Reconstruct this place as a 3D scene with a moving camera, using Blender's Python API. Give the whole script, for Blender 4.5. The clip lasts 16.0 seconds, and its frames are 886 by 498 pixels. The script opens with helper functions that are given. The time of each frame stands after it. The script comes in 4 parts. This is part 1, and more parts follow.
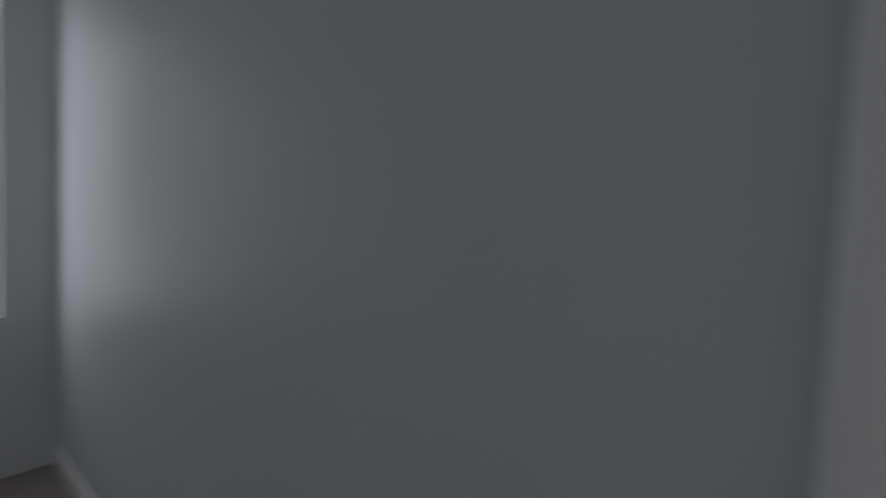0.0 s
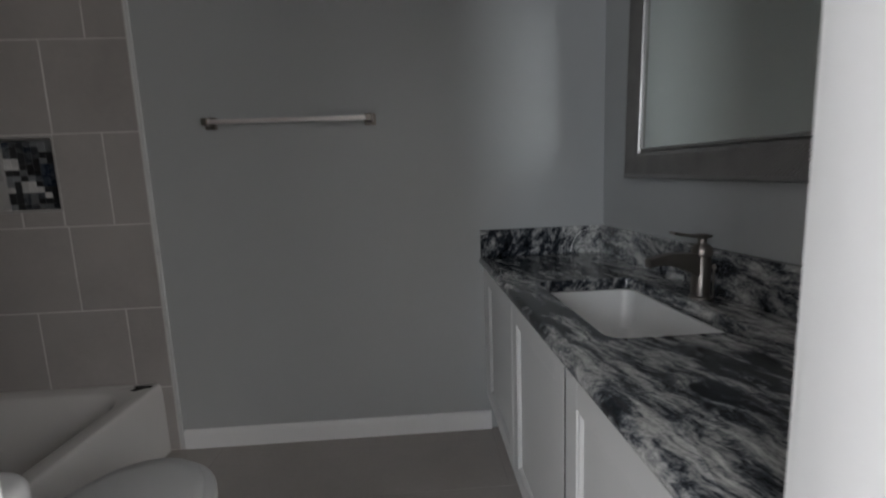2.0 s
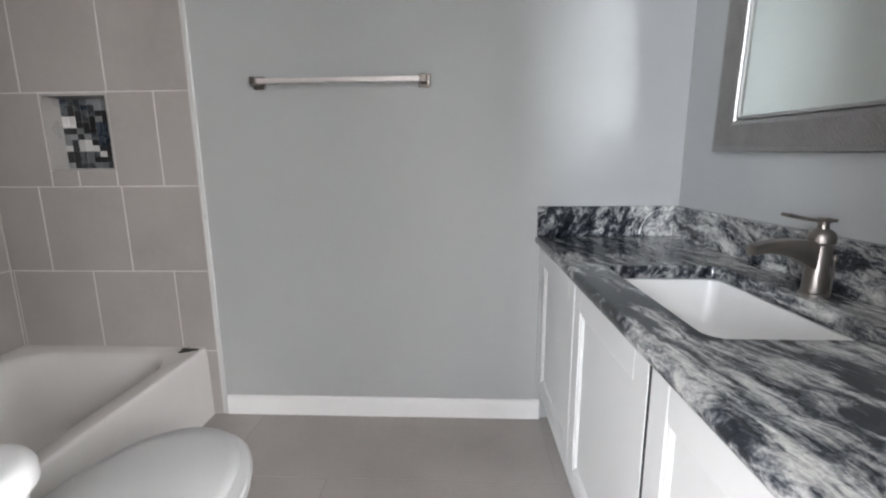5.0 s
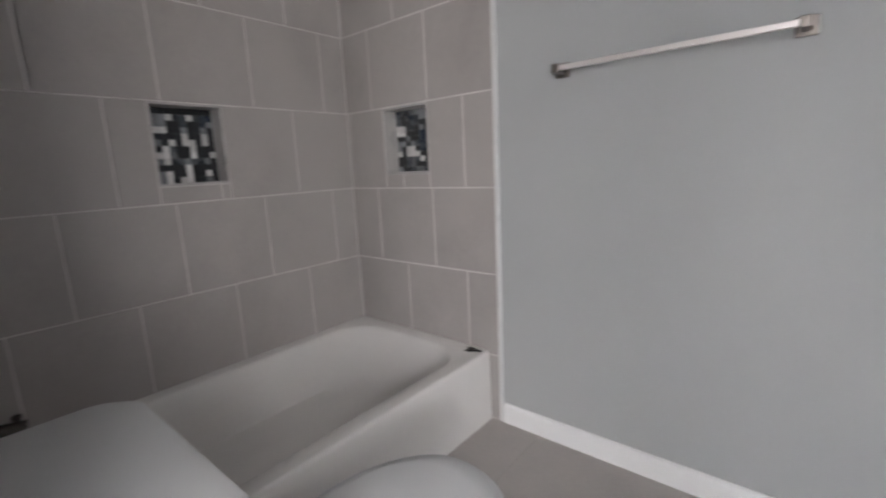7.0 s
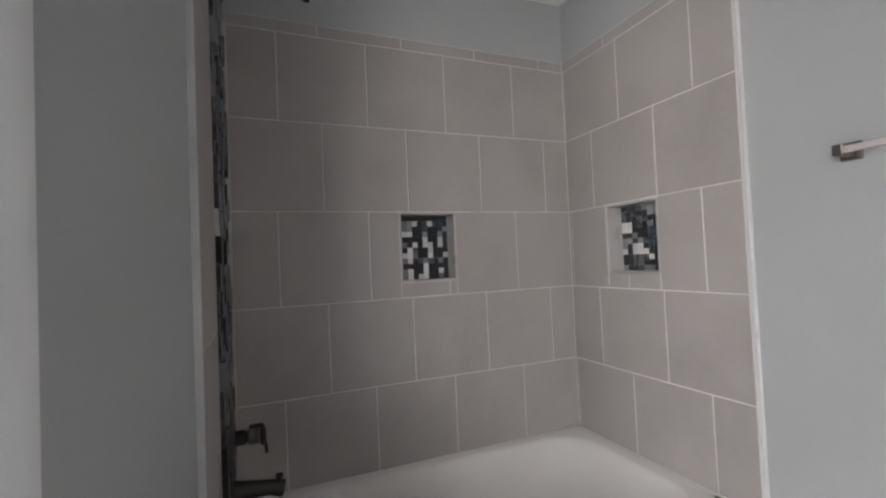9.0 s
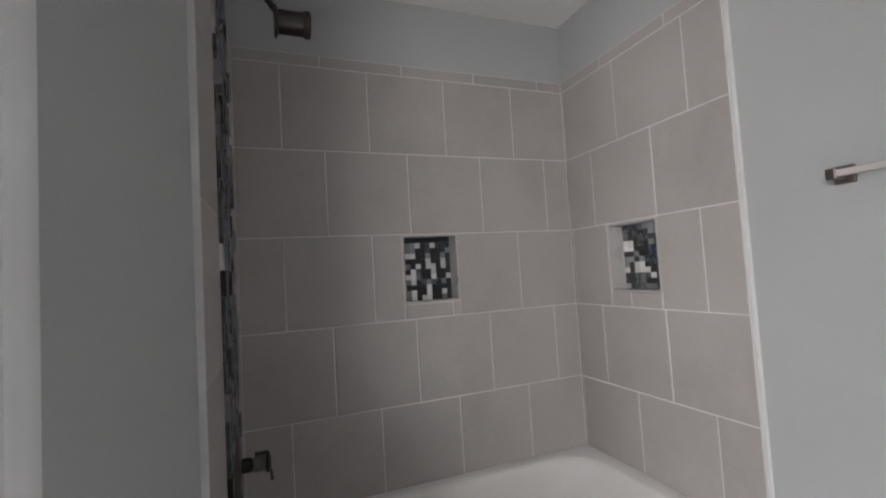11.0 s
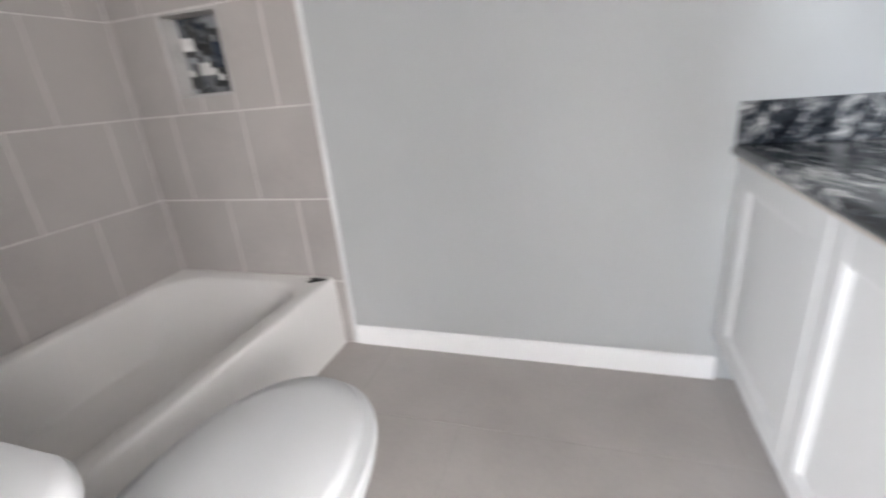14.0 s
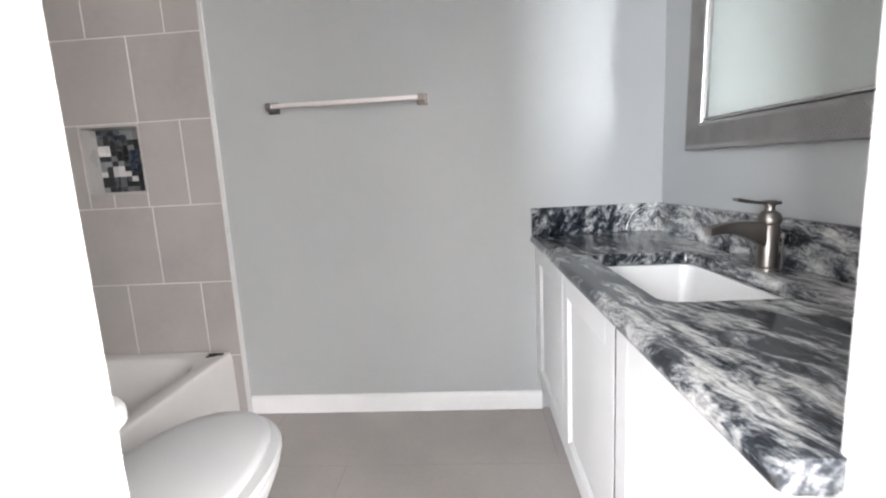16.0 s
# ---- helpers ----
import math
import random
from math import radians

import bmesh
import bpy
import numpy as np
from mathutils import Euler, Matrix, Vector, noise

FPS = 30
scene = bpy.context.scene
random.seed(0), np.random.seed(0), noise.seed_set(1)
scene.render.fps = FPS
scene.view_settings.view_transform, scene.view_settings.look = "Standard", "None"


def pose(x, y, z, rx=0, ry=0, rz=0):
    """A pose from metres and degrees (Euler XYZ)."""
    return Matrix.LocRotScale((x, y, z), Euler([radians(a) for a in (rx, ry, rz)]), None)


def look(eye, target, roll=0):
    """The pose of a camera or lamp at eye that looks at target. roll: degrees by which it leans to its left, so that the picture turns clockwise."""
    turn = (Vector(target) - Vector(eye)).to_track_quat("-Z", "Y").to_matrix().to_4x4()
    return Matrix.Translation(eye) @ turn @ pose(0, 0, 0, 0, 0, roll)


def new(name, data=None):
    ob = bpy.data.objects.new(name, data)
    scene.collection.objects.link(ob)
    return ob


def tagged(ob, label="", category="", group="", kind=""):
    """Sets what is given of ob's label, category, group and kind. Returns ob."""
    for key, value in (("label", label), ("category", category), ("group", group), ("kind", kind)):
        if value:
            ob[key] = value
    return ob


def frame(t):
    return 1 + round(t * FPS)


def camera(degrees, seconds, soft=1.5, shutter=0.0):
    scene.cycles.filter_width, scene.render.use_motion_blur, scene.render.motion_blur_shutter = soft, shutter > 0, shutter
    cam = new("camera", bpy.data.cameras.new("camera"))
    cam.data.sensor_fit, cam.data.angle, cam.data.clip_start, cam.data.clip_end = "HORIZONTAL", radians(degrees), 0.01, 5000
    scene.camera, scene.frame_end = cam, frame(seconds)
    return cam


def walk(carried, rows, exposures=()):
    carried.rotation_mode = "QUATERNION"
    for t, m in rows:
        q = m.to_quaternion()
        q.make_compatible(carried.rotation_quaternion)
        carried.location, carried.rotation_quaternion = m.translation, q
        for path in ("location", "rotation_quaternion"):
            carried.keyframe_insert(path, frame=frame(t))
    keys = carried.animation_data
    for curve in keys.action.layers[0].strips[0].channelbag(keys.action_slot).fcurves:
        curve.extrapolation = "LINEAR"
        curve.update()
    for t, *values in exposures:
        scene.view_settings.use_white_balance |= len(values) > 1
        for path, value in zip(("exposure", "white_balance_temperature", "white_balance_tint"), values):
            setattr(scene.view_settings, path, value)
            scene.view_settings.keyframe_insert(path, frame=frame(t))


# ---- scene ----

# The place: x to the right, y ahead, z up. A narrow bathroom entered from a bright room.
cam = camera(90.2, 16.0, soft=2.1, shutter=0.5)
TURNED = [
    (0.0, (-0.22, -0.37, 1.25), 38.8, -3.0, -2.5),
    (0.1, (-0.18, -0.38, 1.25), 32.6, -2.9, -2.6),
    (0.2, (-0.14, -0.38, 1.24), 25.0, -2.8, -2.6),
    (0.3, (-0.10, -0.39, 1.24), 15.4, -2.6, -2.4),
    (0.4, (-0.055, -0.385, 1.23), 6.8, -2.3, -2.2),
    (0.5, (-0.005, -0.38, 1.22), 2.6, -1.7, -2.5),
    (0.6, (0.052, -0.358, 1.215), 0.94, -1.12, -2.68),
    (0.8, (0.162, -0.346, 1.213), -0.68, -0.31, -2.67),
    (1.0, (0.220, -0.344, 1.207), -0.56, 0.15, -1.34),
    (1.5, (0.277, -0.253, 1.160), -0.15, -2.71, 2.88),
    (14.0, (0.130, 0.321, 1.025), 17.25, -20.25, 4.86),
]
PATH = [
    (2, (0.268, -0.085, 1.112), (0.374, 1.892, 0.827), -2.2),
    (2.5, (0.312, -0.004, 1.084), (0.314, 1.955, 0.68), -1.1),
    (3, (0.331, 0.031, 1.05), (0.172, 1.962, 0.554), -1.9),
    (3.5, (0.327, 0.043, 1.044), (0.178, 1.97, 0.528), -1.7),
    (6, (0.168, 0.040, 1.098), (0.099, 1.994, 0.822), -0.1),
    (6.5, (0.150, 0.232, 1.086), (-0.580, 1.984, 0.785), -2.3),
    (7, (0.134, 0.319, 1.098), (-1.132, 1.822, 0.726), -2.7),
    (7.5, (0.12, 0.337, 1.082), (-1.45, 1.548, 0.825), -2.8),
    (8, (0.104, 0.346, 1.103), (-1.645, 1.305, 0.952), -1.5),
    (8.5, (0.107, 0.344, 1.121), (-1.712, 1.177, 1.107), -1.9),
    (9, (0.108, 0.364, 1.151), (-1.741, 1.122, 1.208), -2.5),
    (11.5, (0.132, 0.375, 1.175), (-1.712, 1.148, 1.236), -2.9),
    (11.3, (0.147, 0.384, 1.200), (-1.715, 1.107, 1.305), -3.5),
    (12, (0.133, 0.424, 1.145), (-1.692, 1.221, 0.966), -3.6),
    (12.5, (0.102, 0.427, 1.098), (-1.666, 1.27, 0.695), -4.6),
    (13, (0.093, 0.434, 1.050), (-1.579, 1.436, 0.595), -4.3),
    (13.5, (0.131, 0.444, 1.041), (-1.194, 1.819, 0.444), -8.0),
    (14.5, (0.22, 0.209, 0.976), (0.091, 2.08, 0.28), -3.0),
    (15, (0.249, 0.096, 0.994), (0.106, 2.001, 0.404), -3.2),
    (15.5, (0.271, -0.006, 1.031), (0.126, 1.951, 0.646), -3.3),
    (16, (0.271, -0.114, 1.054), (0.14, 1.858, 0.746), -3.0),
]
# stops, white balance and tint over time, as the clip's camera adapts
EXPOSURES = [
    (0.0, -4.0, 6300, 11), (0.5, -2.85, 6250, 11), (0.8, -2.05, 6250, 11), (1.0, -1.55, 6250, 12), (1.5, -0.8, 6350, 12), (2.0, -0.15, 6500, 11),
    (2.5, 1.0, 6650, 10), (3.0, 1.4, 6600, 10), (3.5, 1.55, 6550, 10), (6.0, 1.75, 6450, 13), (6.5, 1.7, 6450, 13), (7.0, 1.62, 6450, 14), (7.5, 1.85, 6480, 13), (9.0, 1.85, 6480, 13),
    (11.5, 1.82, 6480, 13), (13.0, 1.85, 6500, 13), (13.5, 1.85, 6500, 13), (14.0, 2.15, 6480, 13), (14.5, 2.2, 6580, 14), (15.0, 2.2, 6600, 14), (16.0, 2.15, 6550, 13),
]
rows = [(t, pose(*eye, 90 + pitch, roll, yaw)) for t, eye, yaw, pitch, roll in TURNED] + [(t, look(eye, target, roll)) for t, eye, target, roll in PATH]
walk(cam, sorted(rows, key=lambda r: r[0]), EXPOSURES)

# ---- light: lamps in unseen windows of the outer room, two of them only fill ----
world = bpy.data.worlds.new("World")
scene.world = world
scene.cycles.blur_glossy = 0.0
world.use_nodes = True
sky = world.node_tree.nodes.new("ShaderNodeTexSky")
sky.sky_type, sky.sun_disc = "NISHITA", False
sky.sun_elevation, sky.sun_rotation = radians(40), radians(20)
world.node_tree.links.new(sky.outputs[0], world.node_tree.nodes["Background"].inputs[0])
world.node_tree.nodes["Background"].inputs[1].default_value = 0.12
sun = new("sun", bpy.data.lights.new("sun", "SUN"))
sun.data.energy, sun.data.angle, sun.data.color = 2.5, radians(0.5), (1, 0.95, 0.88)
sun.matrix_basis = look((0, 6, 6), (0, 0, 1))

# plan, in metres
BACK, NEAR, WEST, EAST, TOP = 1.80, 0.25, -1.70, 1.075, 2.42
HALL = 0.125            # face of the same wall towards the outer room
DOOR_L, DOOR_R, DOOR_H = -0.074, 0.583, 2.03
HX0, HX1, HY0 = -3.0, 1.9, -2.9
WX0, WX1, WZ0, WZ1 = -1.55, -1.00, 0.75, 2.15   # window in the outer room
TILE_Y, TILE_X, TILE_N = 1.79, -1.69, 0.26
RIM = 0.315

glow = new("unseen_window_lamp", bpy.data.lights.new("unseen_window_lamp", "AREA"))
glow.data.shape, glow.data.size, glow.data.size_y = "RECTANGLE", WX1 - WX0, WZ1 - WZ0
glow.data.energy, glow.data.color = 45, (0.88, 0.94, 1.0)
glow.matrix_basis = look(((WX0 + WX1) / 2, HY0 - 0.02, (WZ0 + WZ1) / 2), ((WX0 + WX1) / 2, 0, (WZ0 + WZ1) / 2))

EY0, EY1 = -0.42, -0.07    # unseen window assumed in the side wall, close to the doorway wall
glow_3 = new("unseen_window_lamp", bpy.data.lights.new("unseen_window_lamp", "AREA"))
glow_3.data.shape, glow_3.data.size, glow_3.data.size_y = "RECTANGLE", EY1 - EY0, WZ1 - WZ0
glow_3.data.energy, glow_3.data.color = 52, (0.97, 0.98, 1.0)
glow_3.matrix_basis = look((HX0 - 0.02, (EY0 + EY1) / 2, (WZ0 + WZ1) / 2), (0, (EY0 + EY1) / 2, (WZ0 + WZ1) / 2))

FY0, FY1 = -2.7, -0.95    # added window in the opposite side wall, out of view, as fill light
east_fill = new("unseen_window_lamp", bpy.data.lights.new("unseen_window_lamp", "AREA"))
east_fill.data.shape, east_fill.data.size, east_fill.data.size_y = "RECTANGLE", FY1 - FY0, WZ1 - WZ0
east_fill.data.energy, east_fill.data.color = 60, (1.0, 0.98, 0.96)
east_fill.matrix_basis = look((HX1 + 0.02, (FY0 + FY1) / 2, (WZ0 + WZ1) / 2), (0, (FY0 + FY1) / 2, (WZ0 + WZ1) / 2))

GY0, GY1 = -0.82, -0.11   # narrow added window, same wall, close to the doorway wall, as shower fill
corner_fill = new("unseen_window_lamp", bpy.data.lights.new("unseen_window_lamp", "AREA"))
corner_fill.data.shape, corner_fill.data.size, corner_fill.data.size_y = "RECTANGLE", GY1 - GY0, WZ1 - WZ0
corner_fill.data.energy, corner_fill.data.color = 30, (1.0, 0.97, 0.94)
corner_fill.matrix_basis = look((HX1 + 0.02, (GY0 + GY1) / 2, (WZ0 + WZ1) / 2), (0, (GY0 + GY1) / 2, (WZ0 + WZ1) / 2))


# ---- materials ----
def material(name, colour, rough=0.5, metal=0.0, vary=0.06, scale=6.0, fine=60.0, bump=0.0, tint=None, coat=0.0, rvary=0.05, random_piece=0.0):
    """A surface with variation at two scales in colour, gloss and relief."""
    m = bpy.data.materials.new(name)
    m.use_nodes = True
    nt, ln = m.node_tree.nodes, m.node_tree.links
    p = nt["Principled BSDF"]
    p.inputs["Metallic"].default_value = metal
    p.inputs["Coat Weight"].default_value = coat
    p.inputs["Coat Roughness"].default_value = 0.05
    co = nt.new("ShaderNodeTexCoord")
    geo = nt.new("ShaderNodeNewGeometry")
    big, small = nt.new("ShaderNodeTexNoise"), nt.new("ShaderNodeTexNoise")
    for n, s in ((big, scale), (small, fine)):
        n.inputs["Scale"].default_value, n.inputs["Detail"].default_value = s, 4
        ln.new(geo.outputs["Position"], n.inputs["Vector"])
    mix = nt.new("ShaderNodeMath")
    mix.operation = "MULTIPLY_ADD"
    ln.new(small.outputs[0], mix.inputs[0])
    mix.inputs[1].default_value = 0.4
    ln.new(big.outputs[0], mix.inputs[2])
    ramp = nt.new("ShaderNodeMapRange")
    ramp.inputs["From Min"].default_value, ramp.inputs["From Max"].default_value = 0.4, 1.0
    ramp.inputs["To Min"].default_value, ramp.inputs["To Max"].default_value = 1 - vary, 1 + vary
    ln.new(mix.outputs[0], ramp.inputs["Value"])
    factor = ramp.outputs[0]
    if random_piece:
        info = nt.new("ShaderNodeObjectInfo")
        r = nt.new("ShaderNodeMapRange")
        r.inputs["To Min"].default_value, r.inputs["To Max"].default_value = 1 - random_piece, 1 + random_piece
        ln.new(info.outputs["Random"], r.inputs["Value"])
        mul = nt.new("ShaderNodeMath")
        mul.operation = "MULTIPLY"
        ln.new(factor, mul.inputs[0])
        ln.new(r.outputs[0], mul.inputs[1])
        factor = mul.outputs[0]
    col = nt.new("ShaderNodeVectorMath")
    col.operation = "SCALE"
    col.inputs[0].default_value = colour
    ln.new(factor, col.inputs["Scale"])
    out = col.outputs[0]
    if tint:
        mx = nt.new("ShaderNodeMix")
        mx.data_type = "RGBA"
        n2 = nt.new("ShaderNodeTexNoise")
        n2.inputs["Scale"].default_value = scale * 0.45
        ln.new(geo.outputs["Position"], n2.inputs["Vector"])
        mr = nt.new("ShaderNodeMapRange")
        mr.inputs["From Min"].default_value, mr.inputs["From Max"].default_value = 0.4, 0.7
        ln.new(n2.outputs[0], mr.inputs["Value"])
        ln.new(mr.outputs[0], mx.inputs[0])
        ln.new(out, mx.inputs[6])
        mx.inputs[7].default_value = (*tint, 1)
        out = mx.outputs[2]
    ln.new(out, p.inputs["Base Color"])
    rr = nt.new("ShaderNodeMapRange")
    rr.inputs["From Min"].default_value, rr.inputs["From Max"].default_value = 0.3, 0.7
    rr.inputs["To Min"].default_value, rr.inputs["To Max"].default_value = max(0, rough - rvary), min(1, rough + rvary)
    ln.new(big.outputs[0], rr.inputs["Value"])
    ln.new(rr.outputs[0], p.inputs["Roughness"])
    if bump:
        b = nt.new("ShaderNodeBump")
        b.inputs["Strength"].default_value, b.inputs["Distance"].default_value = bump, 0.002
        ln.new(small.outputs[0], b.inputs["Height"])
        ln.new(b.outputs[0], p.inputs["Normal"])
    return m


def granite_material():
    """Polished stone: black and white feathered streaks along the counter, pale speckled clouds between them."""
    m = bpy.data.materials.new("granite")
    m.use_nodes = True
    nt, ln = m.node_tree.nodes, m.node_tree.links
    p = nt["Principled BSDF"]
    geo = nt.new("ShaderNodeNewGeometry")

    def noise_node(vector, scale, detail, rough=0.5, distortion=0.0):
        n = nt.new("ShaderNodeTexNoise")
        n.inputs["Scale"].default_value, n.inputs["Detail"].default_value = scale, detail
        n.inputs["Roughness"].default_value, n.inputs["Distortion"].default_value = rough, distortion
        ln.new(vector, n.inputs["Vector"])
        return n

    def math_node(op, a, b, c=None):
        n = nt.new("ShaderNodeMath")
        n.operation = op
        for k, v in enumerate((a, b, c)):
            if v is None:
                continue
            if isinstance(v, (int, float)):
                n.inputs[k].default_value = v
            else:
                ln.new(v, n.inputs[k])
        return n.outputs[0]

    def shifted(vector, scale, amount):
        """The place, swirled by a noise."""
        w = noise_node(vector, scale, 3)
        centre = nt.new("ShaderNodeVectorMath")
        centre.operation = "SUBTRACT"
        ln.new(w.outputs["Color"], centre.inputs[0])
        centre.inputs[1].default_value = (0.5, 0.5, 0.5)
        o = nt.new("ShaderNodeVectorMath")
        o.operation = "MULTIPLY_ADD"
        ln.new(centre.outputs[0], o.inputs[0])
        o.inputs[1].default_value = (amount, amount, amount)
        ln.new(vector, o.inputs[2])
        return o.outputs[0]

    place = shifted(shifted(geo.outputs["Position"], 3.5, 0.10), 16.0, 0.030)

    def along(way, scale):
        d = nt.new("ShaderNodeVectorMath")
        d.operation = "DOT_PRODUCT"
        ln.new(place, d.inputs[0])
        d.inputs[1].default_value = [c * scale for c in way]
        return d.outputs["Value"]

    def streaked(across, length):
        c = nt.new("ShaderNodeCombineXYZ")
        ln.new(along((0.80, 0.14, -0.58), across), c.inputs[0])
        ln.new(along((0.17, -0.985, 0.0), length), c.inputs[1])
        ln.new(along((0.57, 0.10, 0.81), across * 0.5), c.inputs[2])
        return c.outputs[0]

    wide = noise_node(streaked(24.0, 5.0), 1.0, 5, 0.58, 0.5)
    thin = noise_node(streaked(95.0, 15.0), 1.0, 6, 0.65, 0.5)
    cloud = noise_node(place, 3.4, 2)
    speck = noise_node(geo.outputs["Position"], 210.0, 3, 0.7)
    crumb = noise_node(place, 60.0, 4, 0.7)
    total = math_node("MULTIPLY", wide.outputs[0], 0.78)
    total = math_node("MULTIPLY_ADD", thin.outputs[0], 0.68, total)
    total = math_node("MULTIPLY_ADD", cloud.outputs[0], 0.50, total)
    total = math_node("MULTIPLY_ADD", crumb.outputs[0], 0.26, total)
    total = math_node("MULTIPLY_ADD", speck.outputs[0], 0.20, total)
    level = nt.new("ShaderNodeMapRange")
    level.inputs["From Min"].default_value, level.inputs["From Max"].default_value = 1.01, 1.47
    ln.new(total, level.inputs["Value"])
    ramp = nt.new("ShaderNodeValToRGB")
    e = ramp.color_ramp.elements
    e[0].position, e[0].color = 0.0, (0.010, 0.012, 0.016, 1)
    e[1].position, e[1].color = 1.0, (0.66, 0.655, 0.64, 1)
    for pos, c in ((0.30, (0.022, 0.025, 0.031)), (0.40, (0.075, 0.082, 0.092)), (0.50, (0.17, 0.175, 0.183)), (0.62, (0.30, 0.30, 0.298)), (0.80, (0.46, 0.455, 0.445))):
        stop = e.new(pos)
        stop.color = (*c, 1)
    ln.new(level.outputs[0], ramp.inputs[0])
    ln.new(ramp.outputs[0], p.inputs["Base Color"])
    gloss = nt.new("ShaderNodeMapRange")
    gloss.inputs["To Min"].default_value, gloss.inputs["To Max"].default_value = 0.09, 0.20
    ln.new(crumb.outputs[0], gloss.inputs["Value"])
    ln.new(gloss.outputs[0], p.inputs["Roughness"])
    b = nt.new("ShaderNodeBump")
    b.inputs["Strength"].default_value, b.inputs["Distance"].default_value = 0.04, 0.001
    ln.new(speck.outputs[0], b.inputs["Height"])
    ln.new(b.outputs[0], p.inputs["Normal"])
    return m


def plain(name, colour, rough, metal=0.0, **kw):
    m = bpy.data.materials.new(name)
    m.use_nodes = True
    p = m.node_tree.nodes["Principled BSDF"]
    p.inputs["Base Color"].default_value = (*colour, 1)
    p.inputs["Roughness"].default_value, p.inputs["Metallic"].default_value = rough, metal
    for k, v in kw.items():
        p.inputs[k].default_value = v
    return m


PAINT = material("grey_wall_paint", (0.433, 0.445, 0.448), 0.50, vary=0.03, scale=2.5, fine=180, bump=0.10)
CEIL = material("ceiling_paint", (0.80, 0.80, 0.79), 0.75, vary=0.03, scale=3, fine=120, bump=0.2)
HALLPAINT = material("outer_room_paint", (0.64, 0.65, 0.66), 0.55, vary=0.03, scale=2, fine=160, bump=0.08)
TRIMW = material("white_trim_paint", (0.83, 0.83, 0.83), 0.38, vary=0.015, scale=5, fine=120, bump=0.02)
CABW = material("white_cabinet_paint", (0.64, 0.64, 0.635), 0.40, vary=0.02, scale=6, fine=110, bump=0.03)
TILE = material("taupe_wall_tile", (0.388, 0.362, 0.346), 0.40, vary=0.10, scale=5, fine=45, bump=0.06, tint=(0.422, 0.396, 0.379), random_piece=0.03)
FTILE = material("taupe_floor_tile", (0.405, 0.376, 0.355), 0.42, vary=0.10, scale=4, fine=60, bump=0.08, random_piece=0.02)
GROUT = material("light_grout", (0.66, 0.64, 0.62), 0.85, vary=0.12, scale=9, fine=150, bump=0.4)
FGROUT = material("floor_grout", (0.36, 0.335, 0.314), 0.85, vary=0.12, scale=9, fine=150, bump=0.4)
ENAMEL = material("white_enamel", (0.76, 0.74, 0.72), 0.13, vary=0.02, scale=4, fine=40, coat=0.15)
CHINA = material("white_china", (0.60, 0.605, 0.61), 0.30, vary=0.015, scale=4, fine=40, coat=0.1)
SEATP = material("white_seat_plastic", (0.57, 0.575, 0.58), 0.42, vary=0.015, scale=5, fine=80)
SINKW = material("white_sink_china", (0.82, 0.815, 0.81), 0.32, vary=0.015, scale=5, fine=60, coat=0.08)
GRANITE = granite_material()
NICKEL = material("brushed_nickel", (0.24, 0.215, 0.198), 0.38, metal=1.0, vary=0.06, scale=20, fine=220, bump=0.04)
BARMETAL = material("satin_bar_metal", (0.80, 0.75, 0.73), 0.42, metal=0.55, vary=0.04, scale=20, fine=220)
DARKM = material("dark_bronze", (0.085, 0.077, 0.071), 0.34, metal=1.0, vary=0.15, scale=18, fine=160)
SILVER = material("silver_leaf_frame", (0.34, 0.33, 0.325), 0.38, metal=0.85, vary=0.14, scale=14, fine=160, bump=0.15)
FILLET = plain("bright_fillet", (0.30, 0.30, 0.29), 0.5, 0.3)
MIRROR = plain("mirror_silvering", (0.78, 0.82, 0.78), 0.0, 1.0)
SHADE = plain("frosted_glass_shade", (0.80, 0.80, 0.80), 0.4, **{"Transmission Weight": 0.25})
GLASS = plain("window_glass", (1, 1, 1), 0.0, **{"Transmission Weight": 1.0, "IOR": 1.02})
CHIP = material("chipped_dark_metal", (0.015, 0.013, 0.012), 0.7, vary=0.3, scale=60, fine=300, bump=0.4)
HFLOOR = material("outer_room_floor", (0.30, 0.27, 0.245), 0.45, vary=0.12, scale=5, fine=60, bump=0.1)
PLY = material("bare_plywood", (0.52, 0.45, 0.39), 0.7, vary=0.15, scale=12, fine=120, bump=0.2)
NICHE = material("pale_niche_stone", (0.42, 0.405, 0.392), 0.3, vary=0.10, scale=8, fine=60)
EDGE = material("satin_edge_strip", (0.68, 0.68, 0.675), 0.32, vary=0.03, scale=20, fine=200)
GAPSHADE = material("dark_gap_shade", (0.02, 0.018, 0.017), 0.8, vary=0.2, scale=40, fine=200)
DENT = material("grey_scuff", (0.60, 0.60, 0.61), 0.7, vary=0.1, scale=200, fine=400)
VEIN = material("white_quartz", (0.70, 0.70, 0.69), 0.2, vary=0.1, scale=60, fine=300)
MOSAIC = {
    "k": material("mosaic_black", (0.006, 0.007, 0.009), 0.32, vary=0.2, scale=30, fine=200, random_piece=0.5),
    "n": material("mosaic_navy", (0.020, 0.030, 0.048), 0.28, vary=0.2, scale=30, fine=200, random_piece=0.4),
    "d": material("mosaic_dark_grey", (0.055, 0.062, 0.070), 0.28, vary=0.2, scale=30, fine=200, random_piece=0.4),
    "g": material("mosaic_grey", (0.20, 0.21, 0.22), 0.22, vary=0.15, scale=30, fine=200, random_piece=0.3),
    "w": material("mosaic_pale", (0.58, 0.57, 0.56), 0.25, vary=0.10, scale=30, fine=200, random_piece=0.15),
}


